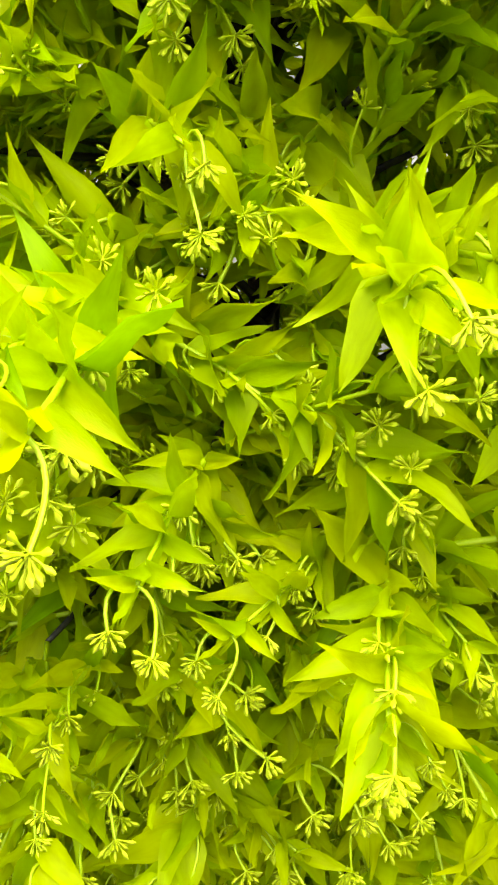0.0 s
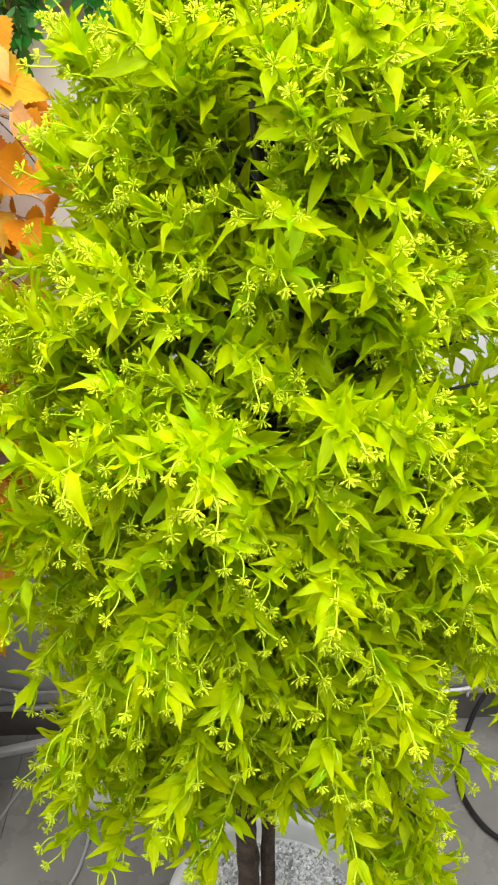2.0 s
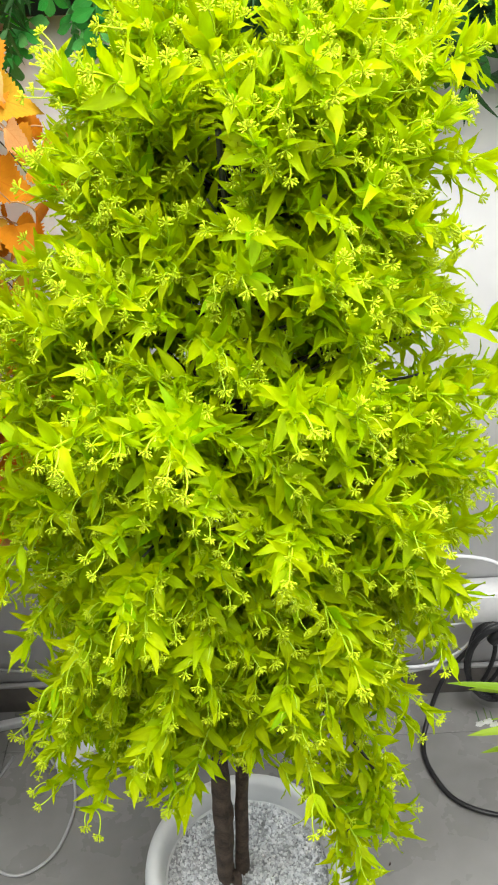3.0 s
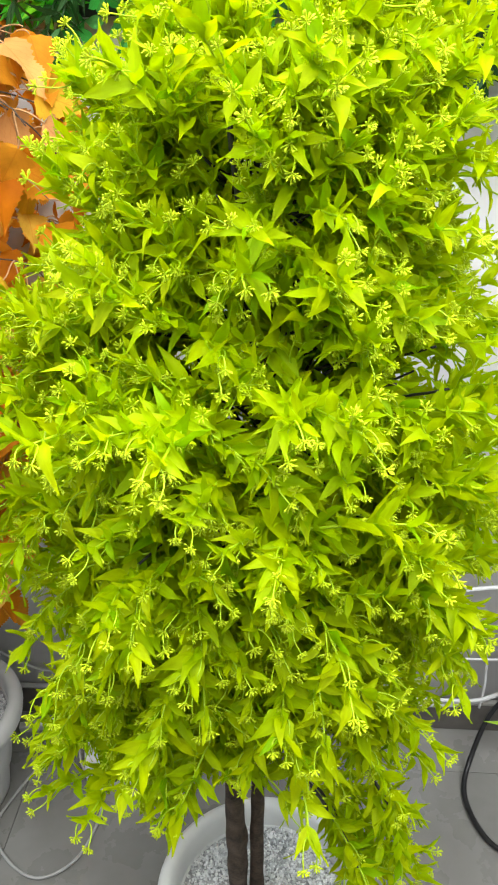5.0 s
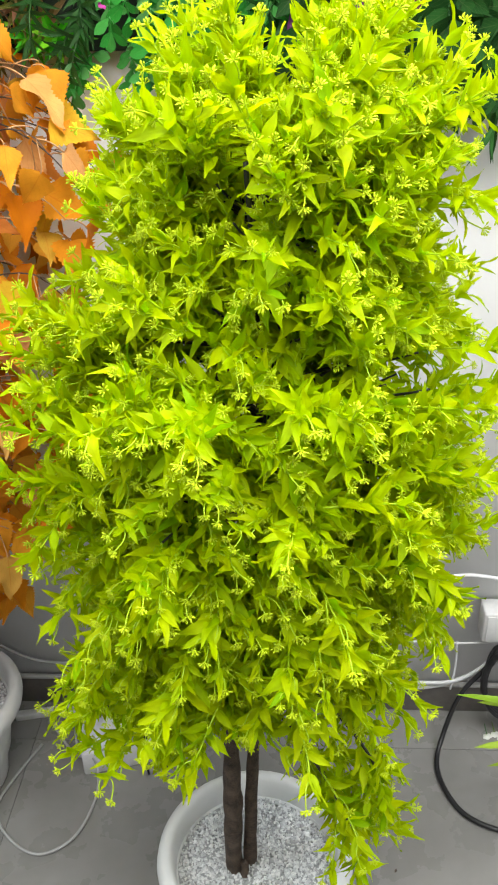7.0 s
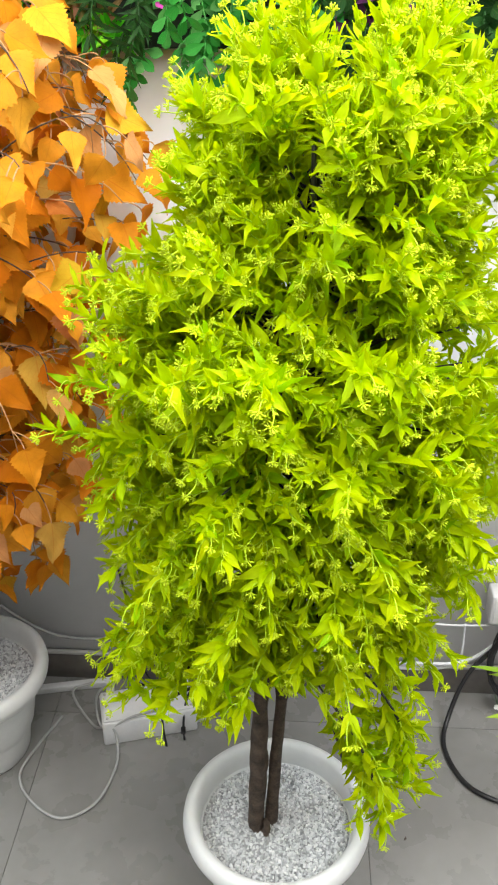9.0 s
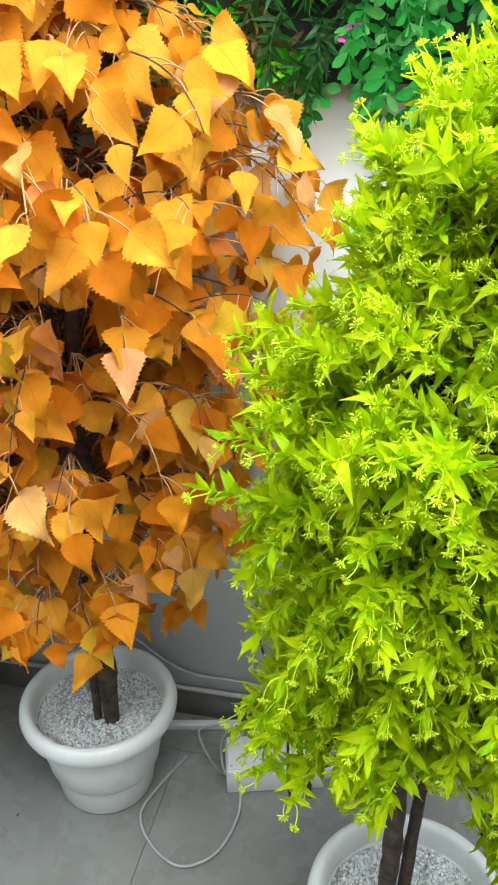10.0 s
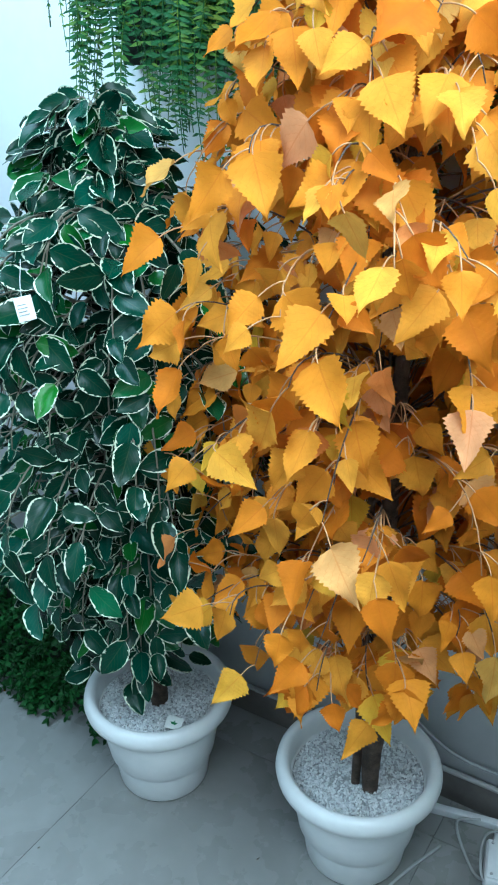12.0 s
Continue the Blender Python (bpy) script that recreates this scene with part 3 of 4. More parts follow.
# low boughs that hang out under the crown
LOW = [((0.05, -0.04, 0.68), (0.17, -0.08, 0.47)), ((0.04, 0.0, 0.66), (0.12, -0.02, 0.45)), ((0.06, -0.08, 0.70), (0.16, -0.14, 0.55)), ((0.0, -0.06, 0.83), (-0.19, -0.16, 0.82)), ((-0.02, -0.02, 0.79), (-0.16, -0.15, 0.76)), ((-0.02, 0.0, 0.80), (-0.18, -0.06, 0.78)), ((0.06, 0.0, 0.74), (0.20, -0.10, 0.64)), ((-0.04, 0.04, 0.74), (-0.16, 0.10, 0.70)), ((0.06, 0.04, 0.74), (0.20, 0.14, 0.62))]
for foot, head in LOW:
    foot, head = Vector(foot), Vector(head)
    line = bend(foot, foot.lerp(head, 0.4) + Vector((0, 0, 0.03)), foot.lerp(head, 0.8) + Vector((0, 0, 0.03)), head, 8)
    part("branch", tube(Geo(), line, 0.0026, TWIG, 5), lime_tree)
    for k in range(3, 9):
        w = math.atan2(head.y - foot.y, head.x - foot.x) + (k % 2 - 0.5) * 1.5 * (0 if k == 8 else 1)
        kind, make, m = sprig_at(line[k], w, rng.choice((-44, -14, -14) if head.x > 0 else (-14, 16, 16)))
        part("sprig", sprig_kinds[kind, make][2], lime_tree, m=m)
for foot, head in (((0.03, -0.06, 1.36), (0.022, -0.10, 1.56)), ((0.05, -0.05, 1.38), (0.12, -0.12, 1.50)), ((0.0, -0.03, 0.70), (-0.20, -0.15, 0.72))):
    part("branch", tube(Geo(), bend(foot, Vector(foot) + Vector((0, 0, 0.05)), Vector(head) - Vector((0, 0, 0.03)), head, 8), 0.003, TWIG, 6), lime_tree, "bare black wire twig")


# ---- orange tree ----
amber_leaves = []
for k in range(10):
    size = 1.0
    g = blade(size, size * rng.uniform(0.37, 0.45), birch, AMBER, 26, 2, rng.uniform(0.0, 0.40), rng.uniform(-0.3, 0.55), rng.uniform(0.03, 0.085), 1, rng)
    amber_leaves.append(g)
amber_meshes = [g.mesh("leaf") for g in amber_leaves]
amber_tree = thing("artificial_tree", "artificial tree with orange and yellow toothed silk leaves in a pot", "artificial tree", pose(*AMBER_AT, 0))
trunk(amber_tree, rng, [((0.040, -0.022, 0.19), (0.04, 0.0, 1.75), 0.019, (3, 10)), ((0.006, -0.024, 0.19), (-0.005, 0.01, 1.6), 0.0105, (7,))], label="dark brown rough stem")
AMBER_PROFILE = [(0.60, 0.22), (0.72, 0.32), (0.9, 0.37), (1.2, 0.41), (1.5, 0.42), (1.61, 0.38), (1.70, 0.27), (1.82, 0.20), (2.0, 0.12)]
amber_rest = Bulk()
BACK = WALL_Y - 0.03 - AMBER_AT[1]


def hold_back(p, back):
    return Vector((p.x, min(p.y, back), p.z))


places = []
for n in range(270):
    z = 0.66 + 1.30 * ((n * 0.7548777 + 0.31) % 1.0)
    w = 6.28319 * n * 0.5698403 + rng.uniform(-0.3, 0.3)
    r = float(np.interp(z, [p[0] for p in AMBER_PROFILE], [p[1] for p in AMBER_PROFILE])) * (rng.uniform(0.45, 0.75) if n % 4 == 0 else rng.uniform(0.85, 1.03))
    tip = hold_back(Vector((math.cos(w) * r + float(np.interp(z, [0.7, 1.2, 1.5, 1.65, 1.8], [0.0, 0.035, 0.075, 0.05, -0.01])), math.sin(w) * r, z)), BACK)
    z0 = min(max(z - rng.uniform(-0.10, 0.25), 0.45), 1.7)
    root = Vector((0.02, 0.0, z0))
    mid1 = root.lerp(tip, 0.3) + Vector((0, 0, rng.uniform(0.04, 0.14)))
    mid2 = hold_back(root.lerp(tip, 0.8) + Vector((rng.uniform(-0.05, 0.05), rng.uniform(-0.05, 0.05), rng.uniform(0.06, 0.18))), BACK)
    line = bend(root, mid1, mid2, tip, 14)
    part("branch", tube(Geo(), line, [0.0024 - 0.0001 * i for i in range(15)], AMBER_TWIG if n % 3 == 0 else BARK, 5), amber_tree)
    for k in range(9):
        s = 0.34 + 0.66 * k / 8 + rng.uniform(-0.04, 0.04)
        places.append((line[min(14, max(0, int(s * 14)))], w, s, tip))
rng.shuffle(places)
order = sorted(range(len(places)), key=lambda i: places[i][0].y)
front = set(order[:300])
petioles = Geo()
for i, (foot, w, s, tip) in enumerate(places):
    outward = Vector((math.cos(w), math.sin(w), 0))
    jig = Vector((rng.uniform(-1, 1), rng.uniform(-1, 1), rng.uniform(-0.6, 0.6)))
    stalk = rng.uniform(0.025, 0.055)
    base = hold_back(foot + (outward * 0.6 + jig * 0.65 + Vector((0, 0, -0.35))).normalized() * stalk, BACK - 0.02)
    droop = Vector((0, 0, -0.85)) + outward * rng.uniform(-0.1, 0.6) + jig * 0.85
    size = 0.048 + 0.046 * rng.random()
    up = outward * 0.8 + Vector((0.1, -0.65, rng.uniform(0.1, 0.9))) + Vector((rng.uniform(-0.6, 0.6), rng.uniform(-0.5, 0.5), 0))
    m = at_pose(base, facing(droop, up), size)
    line = bend(foot, foot.lerp(base, 0.4) + Vector((0, 0, 0.008)), base - droop.normalized() * 0.012, base, 5)
    tube(petioles, line, 0.0012, AMBER_TWIG, 4, False)
    k = rng.randrange(len(amber_leaves))
    if i in front:
        part("leaf", amber_meshes[k], amber_tree, m=m)
    else:
        amber_rest.add(amber_leaves[k], m)
tagged(part("foliage", amber_rest.mesh("foliage"), amber_tree), kind="stuff")
tagged(part("leaf_stalk", petioles, amber_tree, "thin tan leaf stalks"), kind="stuff")


# ---- variegated ficus ----
ficus_tree = thing("artificial_tree", "artificial variegated ficus with dark green cream-edged leaves in a pot", "artificial tree", pose(*FICUS_AT, 0))
trunk(ficus_tree, rng, [((0.0, 0.0, 0.19), (0.02, 0.0, 1.45), 0.023, (8,)), ((-0.02, 0.02, 0.19), (-0.04, 0.05, 1.35), 0.014, ())], label="dark brown stem")
ficus_leaves = []
for k in range(8):
    ficus_leaves.append(blade(1.0, rng.uniform(0.25, 0.31), pointed, FICUS, 10, 2, rng.uniform(0.1, 0.5), rng.uniform(-0.2, 0.8), 0.035, 0, rng))
ficus_meshes = [g.mesh("leaf") for g in ficus_leaves]
ficus_stalks = Geo()
FICUS_PROFILE = [(0.36, 0.10), (0.5, 0.17), (0.62, 0.29), (0.75, 0.34), (1.0, 0.36), (1.22, 0.34), (1.33, 0.23), (1.42, 0.12), (1.60, 0.06)]
FICUS_BACK = WALL_Y - 0.03 - FICUS_AT[1]
ficus_spots = []
for n in range(250):
    z = 0.38 + 1.20 * ((n * 0.7548777 + 0.17) % 1.0)
    w = 6.28319 * n * 0.5698403 + rng.uniform(-0.3, 0.3)
    r = float(np.interp(z, [p[0] for p in FICUS_PROFILE], [p[1] for p in FICUS_PROFILE])) * (rng.uniform(0.35, 0.7) if n % 3 == 0 else rng.uniform(0.8, 1.05))
    tip = hold_back(Vector((math.cos(w) * r - 0.05, math.sin(w) * r, z)), FICUS_BACK)
    root = Vector((0.0, 0.0, min(max(z + rng.uniform(-0.05, 0.25), 0.55), 1.4)))
    line = bend(root, root.lerp(tip, 0.4) + Vector((0, 0, 0.14)), hold_back(tip + Vector((0.0, 0.0, 0.15)), FICUS_BACK), tip, 12)
    part("branch", tube(Geo(), line, [0.0035 - 0.00018 * i for i in range(13)], FICUS_TWIG, 5), ficus_tree)
    for k in range(9):
        if math.sin(w) > 0.55 and k % 2:
            continue
        foot = line[min(12, 3 + int(k * 1.15))]
        outward = Vector((math.cos(w), math.sin(w), 0))
        jig = Vector((rng.uniform(-1, 1), rng.uniform(-1, 1), rng.uniform(-0.5, 0.5)))
        base = hold_back(foot + (outward * 0.5 + jig * 0.8).normalized() * rng.uniform(0.012, 0.03), FICUS_BACK - 0.02)
        droop = Vector((0, 0, -0.5)) + outward * rng.uniform(-0.1, 1.0) + jig * 1.15
        up = outward * 0.9 + Vector((0.15, -0.35, rng.uniform(0.0, 0.9)))
        tube(ficus_stalks, [foot, base], 0.001, FICUS_TWIG, 4, False)
        ficus_spots.append((base.y - 0.6 * base.x, rng.randrange(8), at_pose(base, facing(droop, up), rng.uniform(0.056, 0.094))))
ficus_spots.sort(key=lambda s: s[0])
ficus_rest = Bulk()
for n, (_, k, m) in enumerate(ficus_spots):
    if n < 300:
        part("leaf", ficus_meshes[k], ficus_tree, m=m)
    else:
        ficus_rest.add(ficus_leaves[k], m)
tagged(part("foliage", ficus_rest.mesh("foliage"), ficus_tree), kind="stuff")
tagged(part("leaf_stalk", ficus_stalks, ficus_tree), kind="stuff")


# ---- greenery on the wall ----
def rosette(mat, rng, leaves, size, wide, open_lo, open_hi):
    """A tuft of pointed leaves that looks out along y."""
    geo = Geo()
    tube(geo, [(0, -0.02, 0), (0, 0.012, 0)], 0.003, mat, 5)
    for k in range(leaves):
        w, a = k * 2.4, radians(open_lo + (open_hi - open_lo) * k / leaves)
        d = Vector((math.sin(a) * math.cos(w), math.cos(a), math.sin(a) * math.sin(w)))
        s = size * rng.uniform(0.75, 1.1)
        geo.join(blade(s, s * wide, lance, mat, 6, 1, 0.35, rng.uniform(0.0, 0.5), 0, rng=rng), at_pose(d * 0.006, facing(d, (0, 1, 0.4))))
    return geo


def spray(mat, rng, length, shape, size, wide, nodes, whorl, stemmed=True):
    """A stem along y with leaves in whorls."""
    geo = Geo()
    side = rng.uniform(-0.02, 0.02)
    line = bend((0, 0, 0), (0, length * 0.35, 0.02), (side, length * 0.7, 0.01), (side * 2, length, -0.02), nodes + 1)
    tube(geo, line, 0.0016, mat, 5)
    for k in range(1, nodes + 2):
        t = (line[k] - line[k - 1]).normalized()
        for h in range(whorl):
            w = k * 0.9 + h * 6.283 / whorl + rng.uniform(-0.3, 0.3)
            a = radians(rng.uniform(35, 70)) * (0.6 if k == nodes + 1 else 1)
            turn = facing(t, (0, 0, 1))
            d = turn @ Vector((math.sin(a) * math.cos(w), math.cos(a), math.sin(a) * math.sin(w)))
            s = size * rng.uniform(0.75, 1.15)
            geo.join(blade(s, s * wide, shape, mat, 6, 1, 0.2, rng.uniform(0, 0.5), 0, rng=rng), at_pose(line[k], facing(d, t + Vector((0, 0, 0.5)))))
    return geo


PANEL_Y = WALL_Y - 0.045
garden = thing("vertical_garden", "panel of mixed artificial greenery fixed to the wall above the trees", "green wall", pose(0, PANEL_Y, 0))
backing = block(Geo(), -0.98, 1.7, 0.0, 0.042, 1.60, 2.5, BACKING_SHADE, 0.004)
block(backing, -1.45, -0.983, 0.0, 0.042, 1.68, 2.5, BACKING_SHADE, 0.004)
part("backing", backing, garden, "black mesh backing")
bright_tufts = [rosette(BRIGHT, rng, 18, 0.052, 0.16, 12, 95).mesh("succulent_tuft") for _ in range(4)]
russet_tufts = [rosette(RUSSET, rng, 16, 0.05, 0.15, 12, 95).mesh("succulent_tuft") for _ in range(3)]
narrow = [spray(DEEP, rng, 0.13, lance, 0.055, 0.11, 6, 4).mesh("narrow_leaf_spray") for _ in range(4)]
jade = [spray(JADE, rng, 0.12, spoon, 0.042, 0.24, 5, 3).mesh("round_leaf_spray") for _ in range(5)]
deep = [spray(DEEP, rng, 0.13, oval, 0.05, 0.25, 5, 3).mesh("dark_leaf_spray") for _ in range(4)]
violet = [spray(VIOLET, rng, 0.10, oval, 0.085, 0.2, 3, 2).mesh("violet_leaf_spray") for _ in range(2)]


def choose(x, z):
    """Which plant grows where along the panel."""
    j = x + rng.uniform(-0.05, 0.05)
    if j < -0.42:
        return bright_tufts, 1.0
    if j < -0.33:
        return (russet_tufts if rng.random() < 0.65 else bright_tufts), 1.0
    if j < -0.23:
        return (narrow if rng.random() < 0.8 else russet_tufts), 0.85
    if j < 0.06:
        return jade, 0.88
    if 0.15 < j < 0.26 and z > 1.62:
        return violet, 1.0
    return (deep if rng.random() < 0.7 else narrow), 1.15


z = 1.615
while z < 2.35:
    x = -0.62 + rng.uniform(0, 0.04)
    while x < 1.45:
        kinds, size = choose(x, z)
        hang = -0.35 if kinds in (bright_tufts, russet_tufts) else (-0.8 if z < 1.66 else -0.7)
        d = Vector((rng.uniform(-0.4, 0.4), -1.0, hang * rng.uniform(0.6, 1.3)))
        m = at_pose((x, rng.uniform(-0.02, 0.01), z + rng.uniform(-0.02, 0.02)), facing(d, (rng.uniform(-0.3, 0.3), -0.2, 1)), size * rng.uniform(0.85, 1.2))
        mesh = rng.choice(kinds)
        part(mesh.name.split(".")[0], mesh, garden, m=m)
        x += rng.uniform(0.042, 0.062)
    z += 0.05


def petals(mat, rng, size):
    geo = Geo()
    for k in range(5):
        w = k * 1.2566
        geo.join(blade(size, size * 0.42, spoon, mat, 5, 1, 0.1, 0.3, 0, rng=rng), at_pose((0, 0, 0), facing((math.cos(w), -0.35, math.sin(w)), (0, -1, 0))))
    tube(geo, [(0, 0.03, 0), (0, 0, 0)], 0.001, FERN, 4)
    return geo.mesh("flower")


bloom = petals(MAGENTA, rng, 0.013)
for x, z in ((-0.209, 1.697), (-0.226, 1.680)):
    part("flower", bloom, garden, "small magenta flower", m=pose(x, -0.075, z))


# ---- hanging ferns ----
def frond(rng, length, mat=FERN):
    """A hanging fern frond with paired leaflets; it starts along y and falls."""
    geo, n = Geo(), 36
    line = bend((0, 0, 0), (0, 0.10, 0.03), (rng.uniform(-0.02, 0.02), 0.15, -0.45 * length), (rng.uniform(-0.05, 0.05), 0.13, -length), n)
    tube(geo, line, [0.0016 - 0.00002 * i for i in range(n + 1)], mat, 4)
    for i in range(2, n):
        t = (line[i + 1] - line[i - 1]).normalized()
        s = 0.038 * math.sin(math.pi * (0.12 + 0.84 * i / n)) ** 0.7
        for sign in (-1, 1):
            d = Vector((sign, 0.12, 0)) + t * 0.25
            leaf = blade(s, s * 0.15, lambda v: min(1, v * 6) * (1 - v) ** 0.5, mat, 3, 1, 0.15, 0.3, 0, rng=rng)
            geo.join(leaf, at_pose(line[i], facing(d, (0, 1, 0.3))))
    return geo


fronds = [frond(rng, q).mesh("frond") for q in (0.42, 0.5, 0.36, 0.46)]
pale_fronds = [frond(rng, q, FERN_PALE).mesh("frond") for q in (0.40, 0.48, 0.36)]
for tone, px in enumerate((-1.30, -1.02, -0.76)):
    fern = thing("hanging_fern", "artificial fern with long green fronds hanging down the wall", "fern", pose(px, PANEL_Y, 1.98), "ferns on the wall")
    for k in range(90):
        m = Matrix.Translation((rng.uniform(-0.18, 0.18), -0.006, rng.uniform(-0.10, 0.36))) @ Matrix.Rotation(math.pi + rng.uniform(-0.7, 0.7), 4, "Z") @ Matrix.Scale(rng.uniform(0.8, 1.1), 4)
        part("frond", rng.choice(pale_fronds if rng.random() < (0.12, 0.45, 0.6)[tone] else fronds), fern, m=m)

# ---- low hedge on the floor ----
boxleaf = [spray(DEEP, rng, 0.09, oval, 0.019, 0.33, 7, 4).mesh("sprig") for _ in range(5)]
hedge = thing("boxwood_bush", "bushy artificial boxwood with tiny dark green leaves on the floor", "bush", pose(-1.80, 0.99, 0))
# near-black filler added inside the bush in place of shade between the sprigs
block_core = block(Geo(), -0.26, 0.29, -0.08, 0.12, 0.0, 0.36, BACKING_SHADE, 0.03)
part("core", block_core, hedge, "near-black filler block standing in for shade inside the bush")
for n in range(300):
    x, z = rng.uniform(-0.26, 0.28), rng.uniform(0.03, 0.40)
    if n % 5 == 0:
        foot, d = Vector((0.28, rng.uniform(-0.08, 0.1), z)), Vector((0.6, rng.uniform(-0.8, 0.2), rng.uniform(-0.6, 0.2)))
    elif n % 5 == 1:
        foot, d = Vector((x, rng.uniform(-0.08, 0.1), 0.35)), Vector((rng.uniform(-0.5, 0.5), rng.uniform(-0.6, 0.1), 1))
    else:
        foot, d = Vector((x, -0.07, z)), Vector((rng.uniform(-0.5, 0.5), -1, rng.uniform(-0.7, 0.4)))
    if foot.z + 0.09 * d.normalized().z < 0.02:
        d.z = 0.1
    part("sprig", rng.choice(boxleaf), hedge, m=at_pose(foot, facing(d, (0, 0, 1)), rng.uniform(0.8, 1.2)))


# ---- small things on the floor ----
def cable(name, points, radius, mat, label, sides=8):
    ob = part(name, tube(Geo(), smooth_line(points, 8), radius, mat, sides))
    return tagged(ob, label, "cable")


adapter = thing("adapter_box", "white plastic power box lying on the floor by the wall", "power box", pose(-0.332, 0.997, 0, 0, 0, 15.8))
part("case", block(Geo(), -0.12, 0.12, -0.055, 0.055, 0.0, 0.076, BOX_WHITE, 0.006), adapter)
part("lid", block(Geo(), -0.116, 0.116, -0.051, 0.051, 0.0765, 0.081, BOX_WHITE, 0.002), adapter)
part("socket", block(Geo(), 0.1205, 0.15, -0.03, 0.02, 0.0, 0.04, BOX_WHITE, 0.004), adapter)
for dx in (-0.106, 0.106):
    for dy in (-0.041, 0.041):
        part("screw", lathe(Geo(), [(0.0, 0.0825), (0.003, 0.0825), (0.0036, 0.0812)], GREY_CABLE, 12), adapter, "small metal screw", m=pose(dx, dy, 0))
conduit = block(Geo(), -0.21, 0.0, -0.010, 0.010, 0.0, 0.02, BOX_WHITE, 0.003)
block(conduit, -0.022, -0.001, -0.062, -0.0105, 0.0, 0.02, BOX_WHITE, 0.003)
tagged(part("cable_trunking", conduit, m=pose(-0.447, 1.128, 0.0, 0, 0, 12)), "white plastic cable trunking bent along the floor", "cable trunking")
cable("black_cable", [(-0.415, 1.15, 0.385), (-0.402, 1.148, 0.31), (-0.378, 1.138, 0.21), (-0.372, 1.12, 0.12), (-0.345, 1.075, 0.092), (-0.305, 1.03, 0.086), (-0.292, 0.965, 0.085), (-0.284, 0.935, 0.045), (-0.275, 0.918, 0.004)], 0.003, BLACK, "thin black cable falling over the power box")
cable("black_cable", [(-0.30, 1.13, 0.004), (-0.24, 1.09, 0.05), (-0.222, 1.05, 0.086), (-0.232, 0.99, 0.084), (-0.236, 0.955, 0.035), (-0.232, 0.94, 0.004)], 0.003, BLACK, "thin black cable falling over the power box")
cable("black_cable", [(-0.36, 1.12, 0.004), (-0.385, 1.085, 0.045), (-0.37, 1.075, 0.06), (-0.33, 1.085, 0.03), (-0.28, 1.10, 0.004)], 0.003, BLACK, "thin black cable curled behind the power box")
plug = thing("plug", "small black plug on a cable by the power box", "plug", pose(-0.236, 0.950, 0.036, 12, 0, 10))
part("body", block(Geo(), -0.006, 0.006, -0.011, -0.0035, -0.014, 0.014, BLACK, 0.002), plug)
cable("grey_cable", [(-0.50, 1.10, 0.03), (-0.545, 1.06, 0.03), (-0.47, 0.97, 0.008), (-0.415, 0.925, 0.06), (-0.398, 0.91, 0.02), (-0.392, 0.84, 0.006), (-0.42, 0.74, 0.006), (-0.49, 0.695, 0.006), (-0.57, 0.735, 0.006), (-0.62, 0.81, 0.006), (-0.60, 0.90, 0.006), (-0.56, 1.0, 0.006)], 0.0035, GREY_CABLE, "thin grey cable looped on the floor tiles")
cable("grey_cable", [(-0.44, 1.10, 0.03), (-0.47, 1.05, 0.05), (-0.46, 0.97, 0.07), (-0.43, 0.925, 0.05), (-0.36, 0.93, 0.09), (-0.30, 0.96, 0.087)], 0.003, GREY_CABLE, "thin grey cable bent over the power box")
cable("wall_cable", [(-1.15, 1.13, 0.105), (-0.98, 1.135, 0.104), (-0.84, 1.135, 0.104), (-0.70, 1.135, 0.104)], 0.004, GREY_CABLE, "grey cable running along the top of the baseboard")
cable("wall_cable", [(-0.90, 1.15, 0.38), (-0.80, 1.148, 0.30), (-0.732, 1.146, 0.243), (-0.65, 1.146, 0.178), (-0.57, 1.146, 0.146), (-0.432, 1.146, 0.142), (-0.22, 1.142, 0.124), (0.0, 1.138, 0.106)], 0.004, GREY_CABLE, "grey cable sagging down the wall to the baseboard")
cable("black_cable", [(0.60, 1.10, 0.32), (0.56, 1.10, 0.22), (0.49, 1.08, 0.13), (0.445, 1.03, 0.03), (0.425, 0.96, 0.008), (0.44, 0.88, 0.008), (0.48, 0.82, 0.008), (0.56, 0.785, 0.008), (0.68, 0.78, 0.008)], 0.006, BLACK, "thick black cable curving over the floor")
coil = thing("cable_coil", "coiled bundle of black cable leaning on the wall", "cable coil", pose(0.575, 1.085, 0.082))
for k in range(6):
    a, h = 0.030 + 0.010 * k, 0.10 + 0.004 * k
    ring = [(0.008 * k + a * math.sin(w), 0.008 * math.sin(w * 2 + k) - 0.004 * k, 0.103 - h * math.cos(w)) for w in (6.283 * q / 24 for q in range(25))]
    part("cable_loop", tube(Geo(), ring, 0.0055, BLACK, 8), coil)
part("cable_end", tube(Geo(), [(0.01, -0.025, 0.178), (0.025, -0.025, 0.203), (0.045, -0.01, 0.218)], 0.014, BLACK, 8), coil)
cable("white_cable", [(0.18, 1.125, 0.115), (0.36, 1.12, 0.125), (0.48, 1.115, 0.14), (0.56, 1.11, 0.22), (0.62, 1.11, 0.34), (0.60, 1.115, 0.44), (0.50, 1.12, 0.47), (0.40, 1.12, 0.46)], 0.005, WHITE_CABLE, "white cable looped against the wall")
cable("white_cable", [(0.20, 1.13, 0.104), (0.42, 1.125, 0.108), (0.55, 1.12, 0.18), (0.68, 1.12, 0.30), (0.80, 1.12, 0.42)], 0.006, WHITE_CABLE, "white cable rising along the wall")
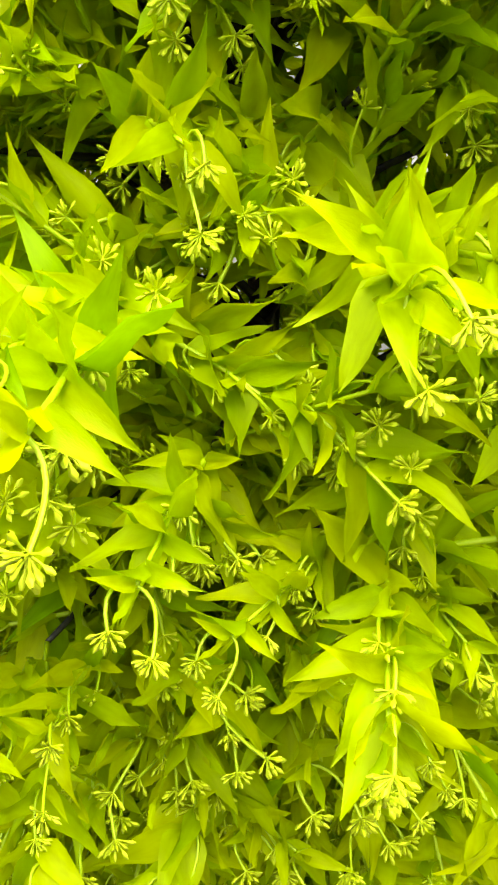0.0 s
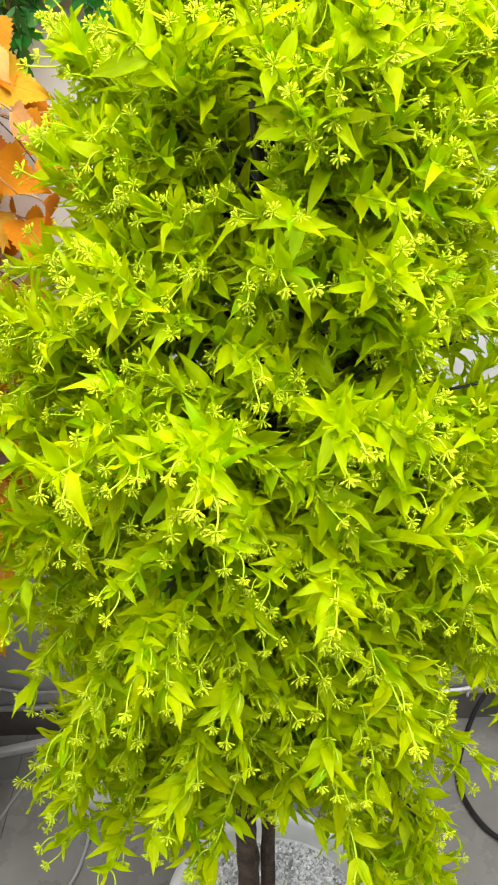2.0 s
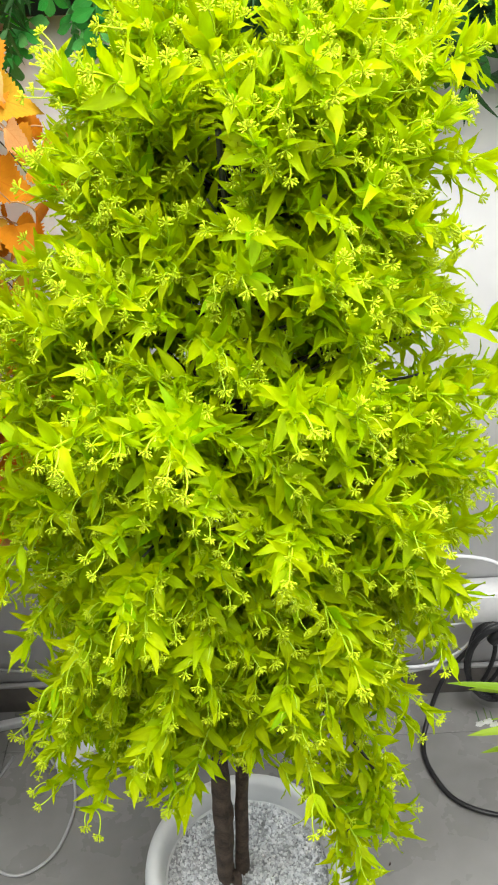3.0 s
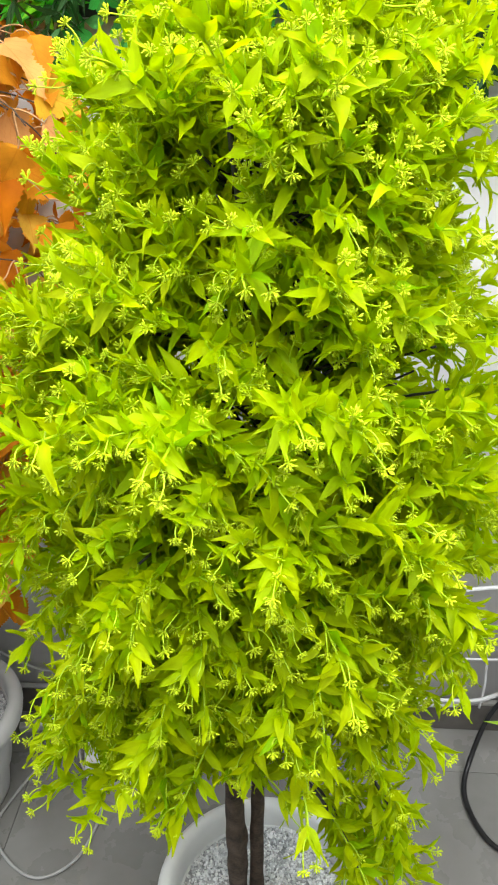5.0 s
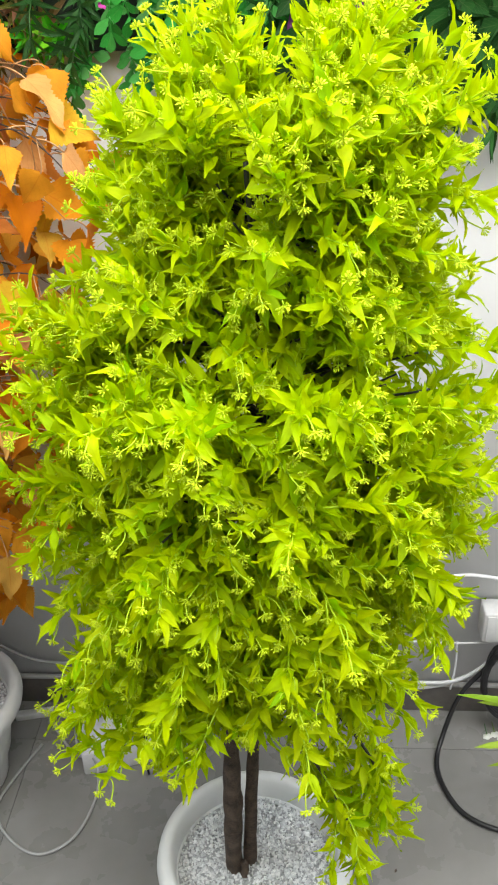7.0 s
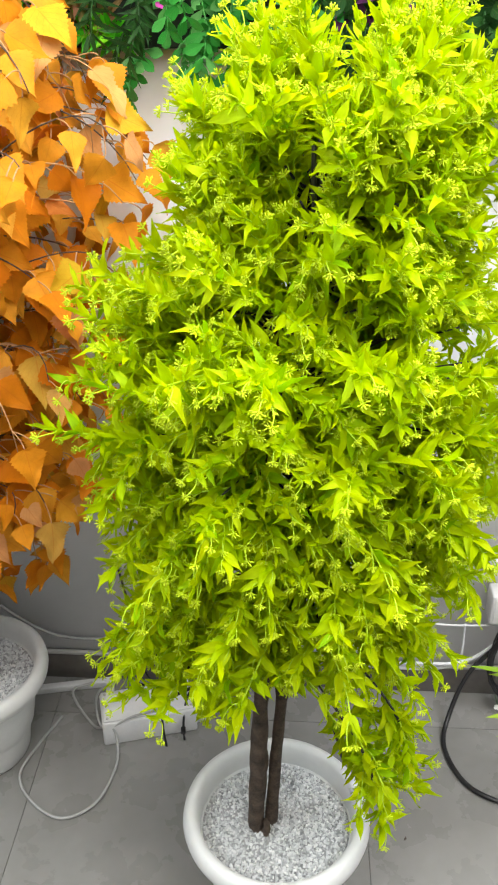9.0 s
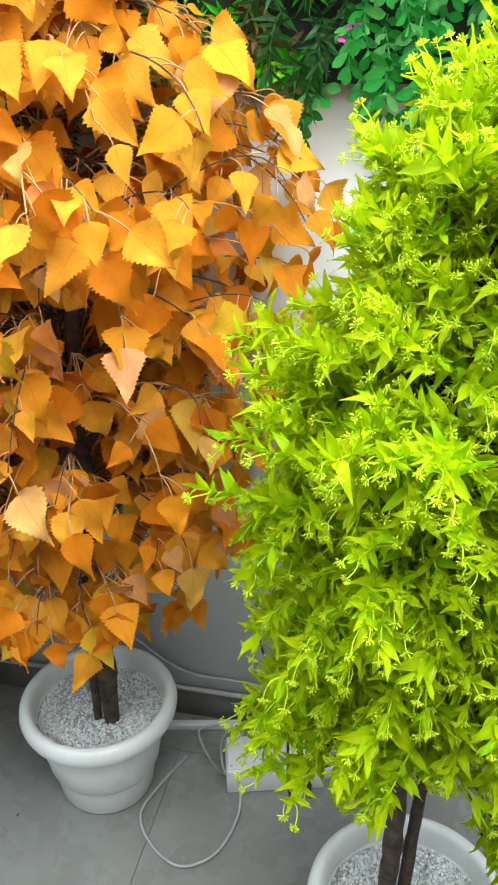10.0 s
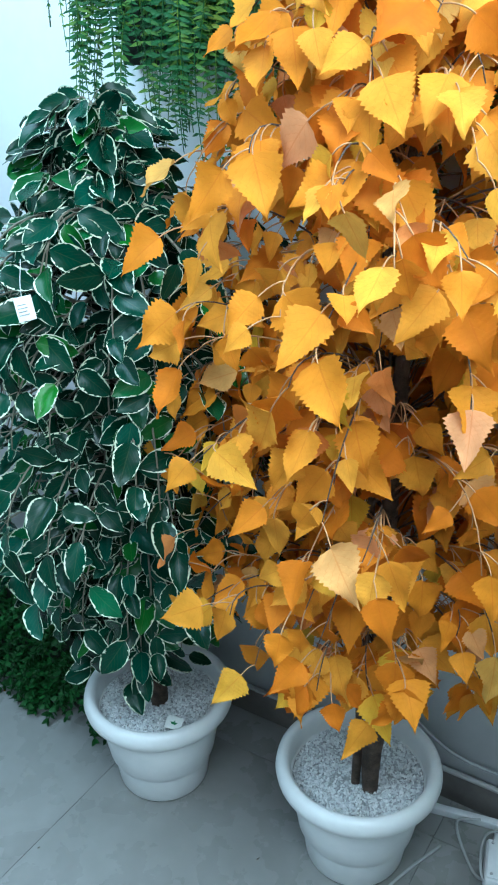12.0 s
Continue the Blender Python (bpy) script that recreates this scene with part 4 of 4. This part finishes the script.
cable("white_cable", [(0.28, 1.13, 0.26), (0.46, 1.125, 0.255), (0.60, 1.125, 0.27), (0.80, 1.125, 0.33)], 0.003, WHITE_CABLE, "thin white cable strung across the wall")
cable("white_cable", [(0.475, 1.125, 0.26), (0.477, 1.12, 0.18), (0.47, 1.115, 0.11)], 0.003, WHITE_CABLE, "thin white cable hanging down the wall")
junction = thing("junction_box", "white plastic junction box fixed to the wall", "junction box", pose(0.575, 1.125, 0.33))
part("case", block(Geo(), -0.05, 0.05, -0.03, 0.03, -0.045, 0.045, BOX_WHITE, 0.005), junction)
part("cover", block(Geo(), -0.043, 0.043, -0.034, -0.0305, -0.039, 0.039, BOX_WHITE, 0.0015), junction)

# ---- tags ----
tag = thing("pot_tag", "small white card tag with a green mark on the gravel", "tag", pose(-1.168, 0.792, GRAVEL_Z + 0.024, 24, 0, 10))
part("card", block(Geo(), -0.021, 0.021, -0.016, 0.016, 0.0, 0.0012, CARD, 0.0004), tag)
mark = Geo()
for k in range(3):
    mark.join(blade(0.011, 0.004, lance, INK, 5, 1, 0.0, 0.0, 0, rng=rng), at_pose((0, -0.004, 0.0018), facing((math.cos(0.5 + k * 1.05), math.sin(0.5 + k * 1.05), 0), (0, 0, 1))))
part("mark", mark, tag, "green leaf-shaped mark")
label_tag = thing("price_tag", "white card tag with grey printed lines hanging among the ficus leaves", "tag", look((-1.197, 0.52, 1.343), (-2.247, 1.467, 0.934), 8))
part("card", block(Geo(), -0.0145, 0.0145, -0.020, 0.020, 0.0, 0.0012, CARD, 0.0004), label_tag)
part("string", tube(Geo(), bend((0, 0.017, 0.001), (0, 0.04, 0.0), (0.01, 0.06, -0.02), (0.015, 0.08, -0.06), 8), 0.0006, CARD, 4), label_tag)
for k in range(4):
    part("print_line", block(Geo(), -0.011, 0.003 + 0.002 * (k % 2), 0.006 - k * 0.0055, 0.0075 - k * 0.0055, 0.0014, 0.0018, GREY_INK), label_tag)

# ---- plant beside the tree ----
spiky = thing("spiky_plant", "artificial plant with narrow green leaves and tiny white flowers", "plant", pose(0.86, 0.72, 0))
part("stem", tube(Geo(), bend((0, 0, 0), (0, 0, 0.15), (-0.08, 0, 0.3), (-0.16, 0, 0.42), 8), 0.006, SPIKE, 6), spiky)
for foot, tip in (((-0.13, 0, 0.42), (-0.475, 0.0, 0.505)), ((-0.13, 0.02, 0.41), (-0.43, 0.01, 0.47)), ((-0.14, -0.02, 0.41), (-0.435, -0.03, 0.385)), ((-0.1, 0, 0.36), (-0.40, 0.0, 0.36)), ((-0.1, 0.02, 0.33), (-0.40, -0.02, 0.32)), ((-0.1, 0.0, 0.38), (-0.32, 0.1, 0.46))):
    foot, tip = Vector(foot), Vector(tip)
    size = (tip - foot).length
    part("leaf", blade(size, 0.016, lambda v: min(1, 0.5 + v * 2) * (1 - v) ** 0.45, SPIKE, 10, 1, 0.4, 0.25, 0, rng=rng), spiky, m=at_pose(foot, facing(tip - foot + Vector((0, 0, 0.03)), (0, -0.3, 1))))
part("flower_stalk", tube(Geo(), bend((-0.1, 0, 0.34), (-0.2, 0, 0.38), (-0.34, 0, 0.42), (-0.40, -0.01, 0.405), 8), 0.0015, SPIKE, 5), spiky)
white_bloom = petals(PETAL, rng, 0.010)
for dx, dz in ((0, 0), (0.014, 0.006), (0.027, -0.003)):
    part("flower", white_bloom, spiky, "tiny white flower", m=pose(-0.405 + dx, -0.012, 0.405 + dz))

# ---- crumbs on the floor ----
for x, y, s in ((-0.911, 0.745, 1.0), (0.298, 0.682, 1.3), (-1.37, 0.50, 0.8)):
    crumb = Geo()
    tube(crumb, [(0, 0, 0.0012), (0.002 * s, 0.003 * s, 0.0026), (0.003 * s, 0.008 * s, 0.0014)], [0.0006, 0.0018 * s, 0.0005], BARK, 6)
    tagged(part("crumb", crumb, m=pose(x, y, 0.0006)), "small dark crumb of bark on the floor tiles", "crumb", "crumbs on the floor")
